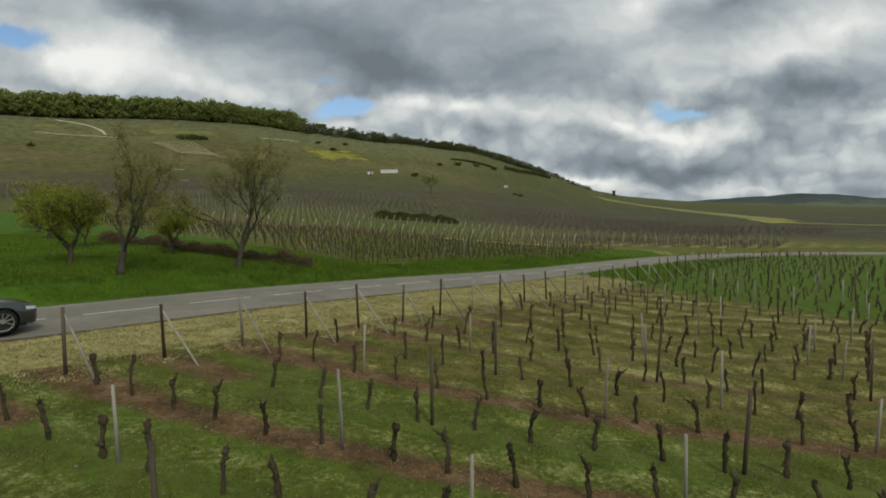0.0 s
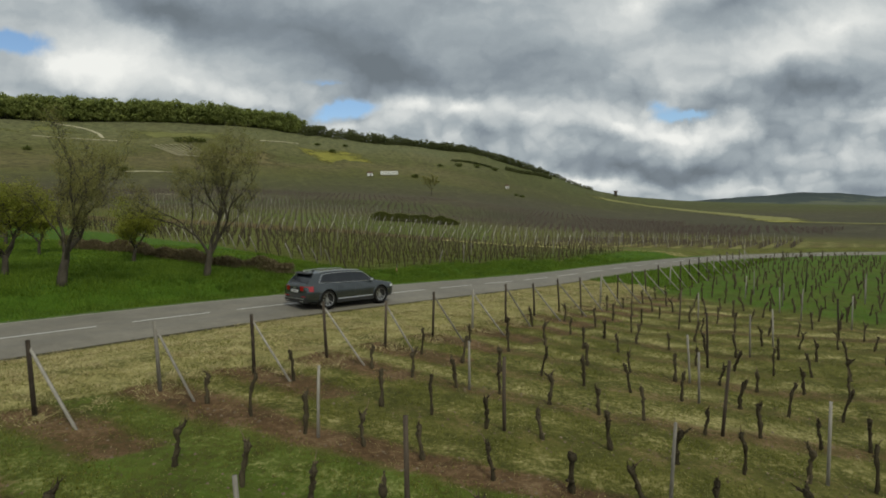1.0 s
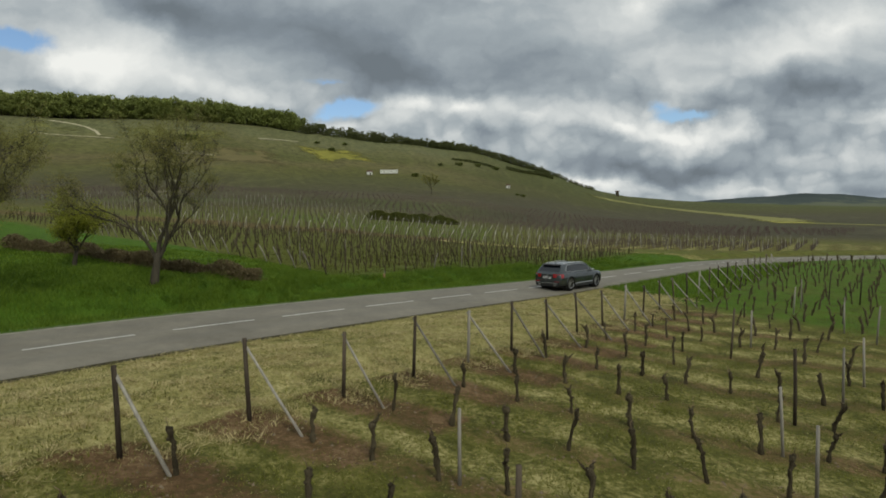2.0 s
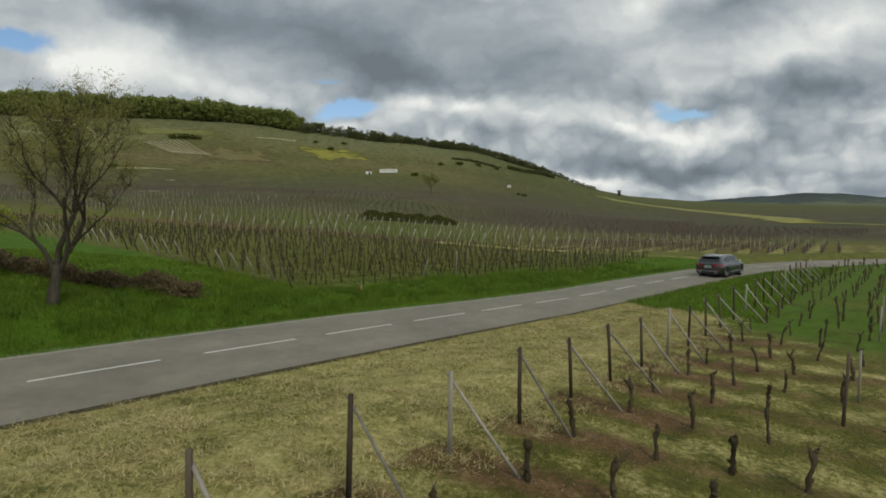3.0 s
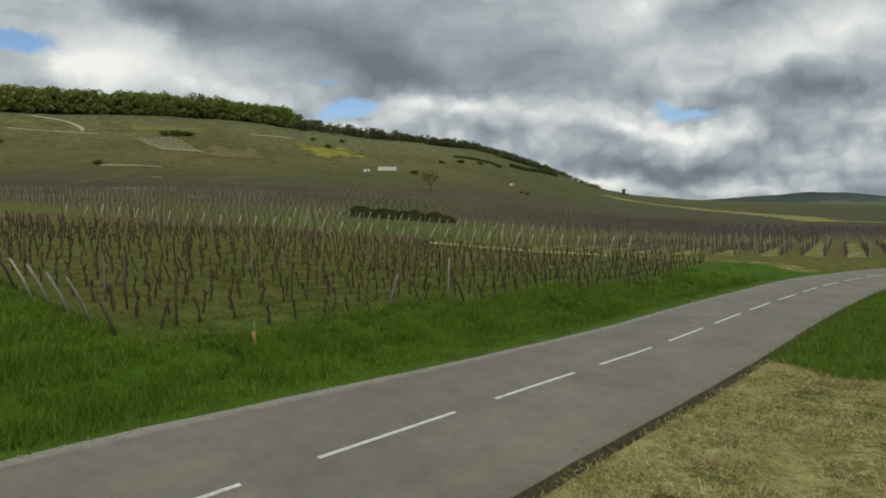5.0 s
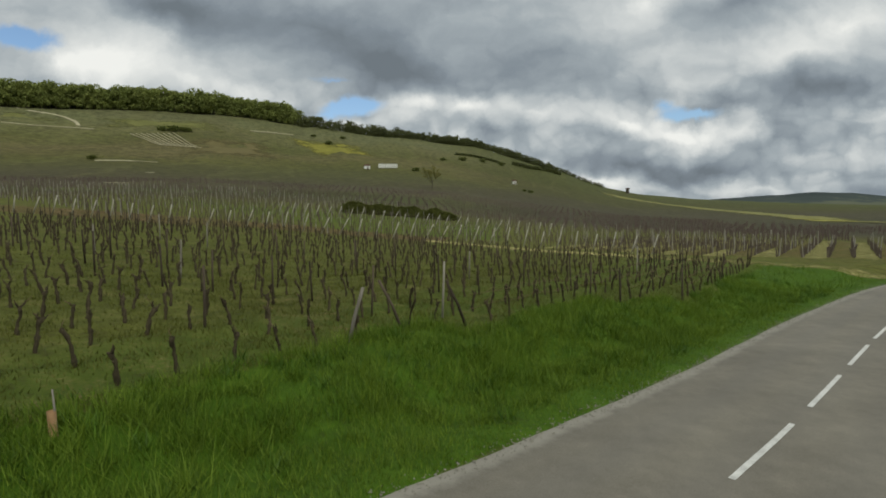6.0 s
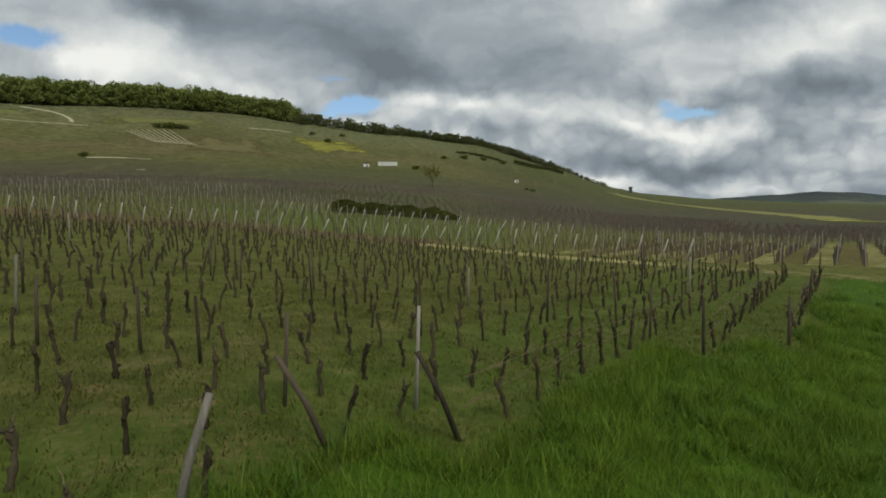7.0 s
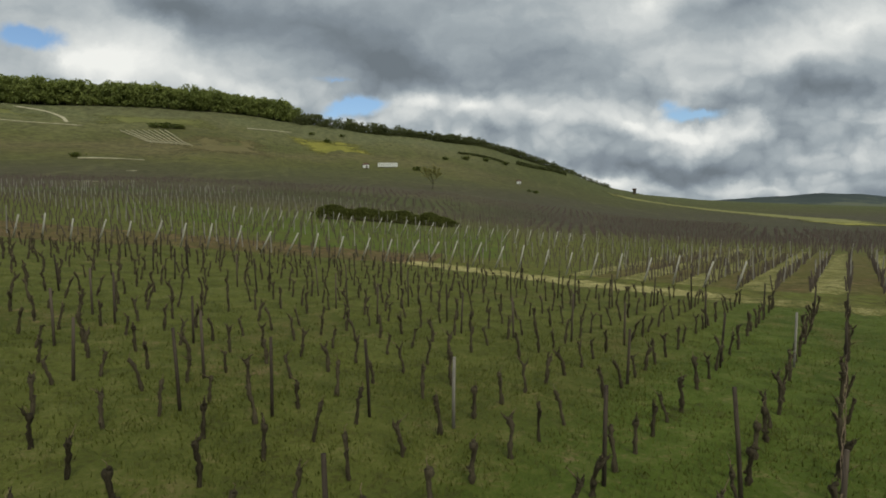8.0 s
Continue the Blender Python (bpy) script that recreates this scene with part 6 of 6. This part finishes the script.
        for hx in (-0.72, 0.36):
            part("door_handle", box(0.19, 0.03, 0.032, (hx, sign * 0.975, 0.90), 0.012), CAR_PAINT, car)
        for gx in (-0.98, 0.02, 1.12):
            part("door_gap", box(0.008, 0.006, 0.56, (gx, sign * 0.9725, 0.70), 0.002), CAR_BLACK, car)
        mirror = part("mirror", box(0.14, 0.20, 0.13, (0.93, sign * 1.03, 1.15), 0.05), CAR_CHROME, car, "", True)
        part("mirror_foot", box(0.08, 0.14, 0.03, (0.95, sign * 0.92, 1.06), 0.01), CAR_BLACK, mirror)
        # wheel arch flare
        for ax in (REAR_X, FRONT_X):
            t = Tubes()
            pts = []
            for i in range(17):
                a = math.pi * (-0.04 + 1.08 * i / 16)
                x = ax + 0.462 * math.cos(a)
                pts.append((x, sign * (body_width(x) - 0.008), WHEEL_R + 0.01 + 0.462 * math.sin(a)))
            t.add(pts, [0.030] * 17, 8)
            t.mesh("arch_flare", CAR_PAINT, car)
            part("wheel_housing", lathe([(0.44, -0.28), (0.44, 0.1), (0.0, 0.1)], 32), CAR_BLACK, car).matrix_basis = pose(ax, sign * 0.66, WHEEL_R + 0.01, 0, 0, 0 if sign < 0 else 180)
        # lamps wrap round the corners
        def tail(u, v, z0=0.80, z1=1.0):
            s = [(-2.515, 0.42), (-2.505, 0.62), (-2.475, 0.80), (-2.40, 0.915), (-2.32, 0.945), (-2.20, 0.958)]
            q = u * 5
            i = min(int(q), 4)
            f = q - i
            x, y = s[i][0] * (1 - f) + s[i + 1][0] * f, s[i][1] * (1 - f) + s[i + 1][1] * f
            lift = 0.03 if u < 0.5 else 0.012
            return x - lift, sign * (y + 0.016 - 0.02 * v), z0 - 0.02 * u + (z1 - z0 + 0.03 * u) * v
        part("tail_lamp", patch(tail, 20, 4), CAR_RED, car, "", True)
        part("rear_reflector", box(0.03, 0.30, 0.035, (-2.545, sign * 0.66, 0.56), 0.01), CAR_RED, car)
        def head(u, v):
            s = [(2.49, 0.55), (2.46, 0.68), (2.38, 0.81), (2.25, 0.90), (2.12, 0.935)]
            q = u * 4
            i = min(int(q), 3)
            f = q - i
            return s[i][0] * (1 - f) + s[i + 1][0] * f + 0.015, sign * (s[i][1] * (1 - f) + s[i + 1][1] * f + 0.012), 0.70 + 0.10 * v + 0.04 * u
        part("headlamp", patch(head, 14, 4), CAR_LAMP, car, "", True)
        part("exhaust_tip", box(0.06, 0.22, 0.07, (-2.54, sign * 0.56, 0.35), 0.02), CAR_CHROME, car)
    # screens
    def wind(u, v):
        x = 1.30 - 0.68 * v
        z = cabin_top(x)
        return x + 0.006, (2 * u - 1) * (cabin_side(x, z) - 0.07), z + 0.03 - 0.01 * abs(2 * u - 1)
    part("windscreen", patch(wind, 10, 6), CAR_GLASS, car, "", True)

    def back(u, v):
        x = -2.37 + 0.33 * v
        z = cabin_top(x)
        return x - 0.012, (2 * u - 1) * (cabin_side(x, z) - 0.09), z + 0.022 - 0.008 * abs(2 * u - 1)
    part("rear_window", patch(back, 10, 6), CAR_GLASS, car, "", True)
    part("roof_spoiler", loft([[(-1.98, y, 1.58), (-1.98, y, 1.645), (-2.22, y, 1.605), (-2.23, y, 1.585)] for y in (-0.60, -0.3, 0.0, 0.3, 0.60)]), CAR_BLACK, car)
    # tailgate panel, plate, badge, valance, lower bumper, underbody
    part("tailgate_panel", box(0.05, 0.78, 0.30, (-2.518, 0, 0.83), 0.02), CAR_BLACK, car, "gloss dark tailgate panel")
    plate = part("number_plate", box(0.02, 0.52, 0.11, (-2.552, 0, 0.785), 0.004), PLATE, car)
    for i in range(7):
        part("plate_bar", box(0.004, 0.038, 0.062, (-2.5625, -0.19 + 0.064 * i, 0.785), 0.001), CAR_BLACK, plate)
    part("badge", box(0.012, 0.20, 0.03, (-2.548, 0, 0.925), 0.005), CAR_CHROME, car)
    part("rear_valance", box(0.20, 1.66, 0.26, (-2.455, 0, 0.40), 0.05), CAR_BLACK, car)
    part("bumper_trim", box(0.03, 1.45, 0.022, (-2.553, 0, 0.46), 0.006), CAR_CHROME, car)
    part("front_grille", box(0.05, 0.95, 0.34, (2.50, 0, 0.60), 0.03), CAR_BLACK, car)
    part("underbody", box(4.4, 1.5, 0.12, (0, 0, 0.27), 0.02), CAR_BLACK, car)
    part("roof_aerial", box(0.16, 0.03, 0.05, (-1.62, 0, 1.70), 0.012), CAR_BLACK, car)
    # a low, long roof over the waistline
    for ob in list(bpy.data.objects):
        if ob.parent is car or (ob.parent and ob.parent.parent is car):
            for v in ob.data.vertices:
                if v.co.z > 1.03 and not ob.name.startswith("wheel_housing"):
                    v.co.z = 1.03 + (v.co.z - 1.03) * 0.87
    wheels = [make_wheel(car, ax, side) for ax in (REAR_X, FRONT_X) for side in (-1, 1)]
    return car, wheels


CAR, WHEELS = make_car()
# metres along the road at each time
DRIVE_T = [0.0, 0.1, 0.5, 1.0, 1.5, 2.25, 3.0, 3.5, 4.0, 8.0]
DRIVE_S = [57.75, 59.35, 66.0, 75.1, 84.1, 98.8, 114.0, 123.9, 133.2, 206.0]


def drive(t):
    return float(np.interp(t, DRIVE_T, DRIVE_S))


def car_pose(t):
    s = drive(t)
    x, y, a = road_at(s, -1.3)
    xf, yf, _ = road_at(s + 1.5, -1.3)
    xb, yb, _ = road_at(s - 1.5, -1.3)
    zf, zb = road_z(xf), road_z(xb)
    head = math.degrees(math.atan2(yf - yb, xf - xb))
    return Matrix.Translation((x, y, (zf + zb) / 2 + 0.045)) @ Euler((0, -math.atan2(zf - zb, 3.0), radians(head))).to_matrix().to_4x4()


# ---- movement ----
def motions():
    """The car drives along its lane, and its wheels roll."""
    times = [i / 30 for i in range(241)]
    walk(CAR, [(t, car_pose(t)) for t in times[::3]])
    for wheel in WHEELS:
        at = wheel.location.copy()
        walk(wheel, [(t, Matrix.Translation(at) @ Matrix.Rotation((drive(t) - DRIVE_S[0]) / 0.415, 4, "Y")) for t in times])


motions()
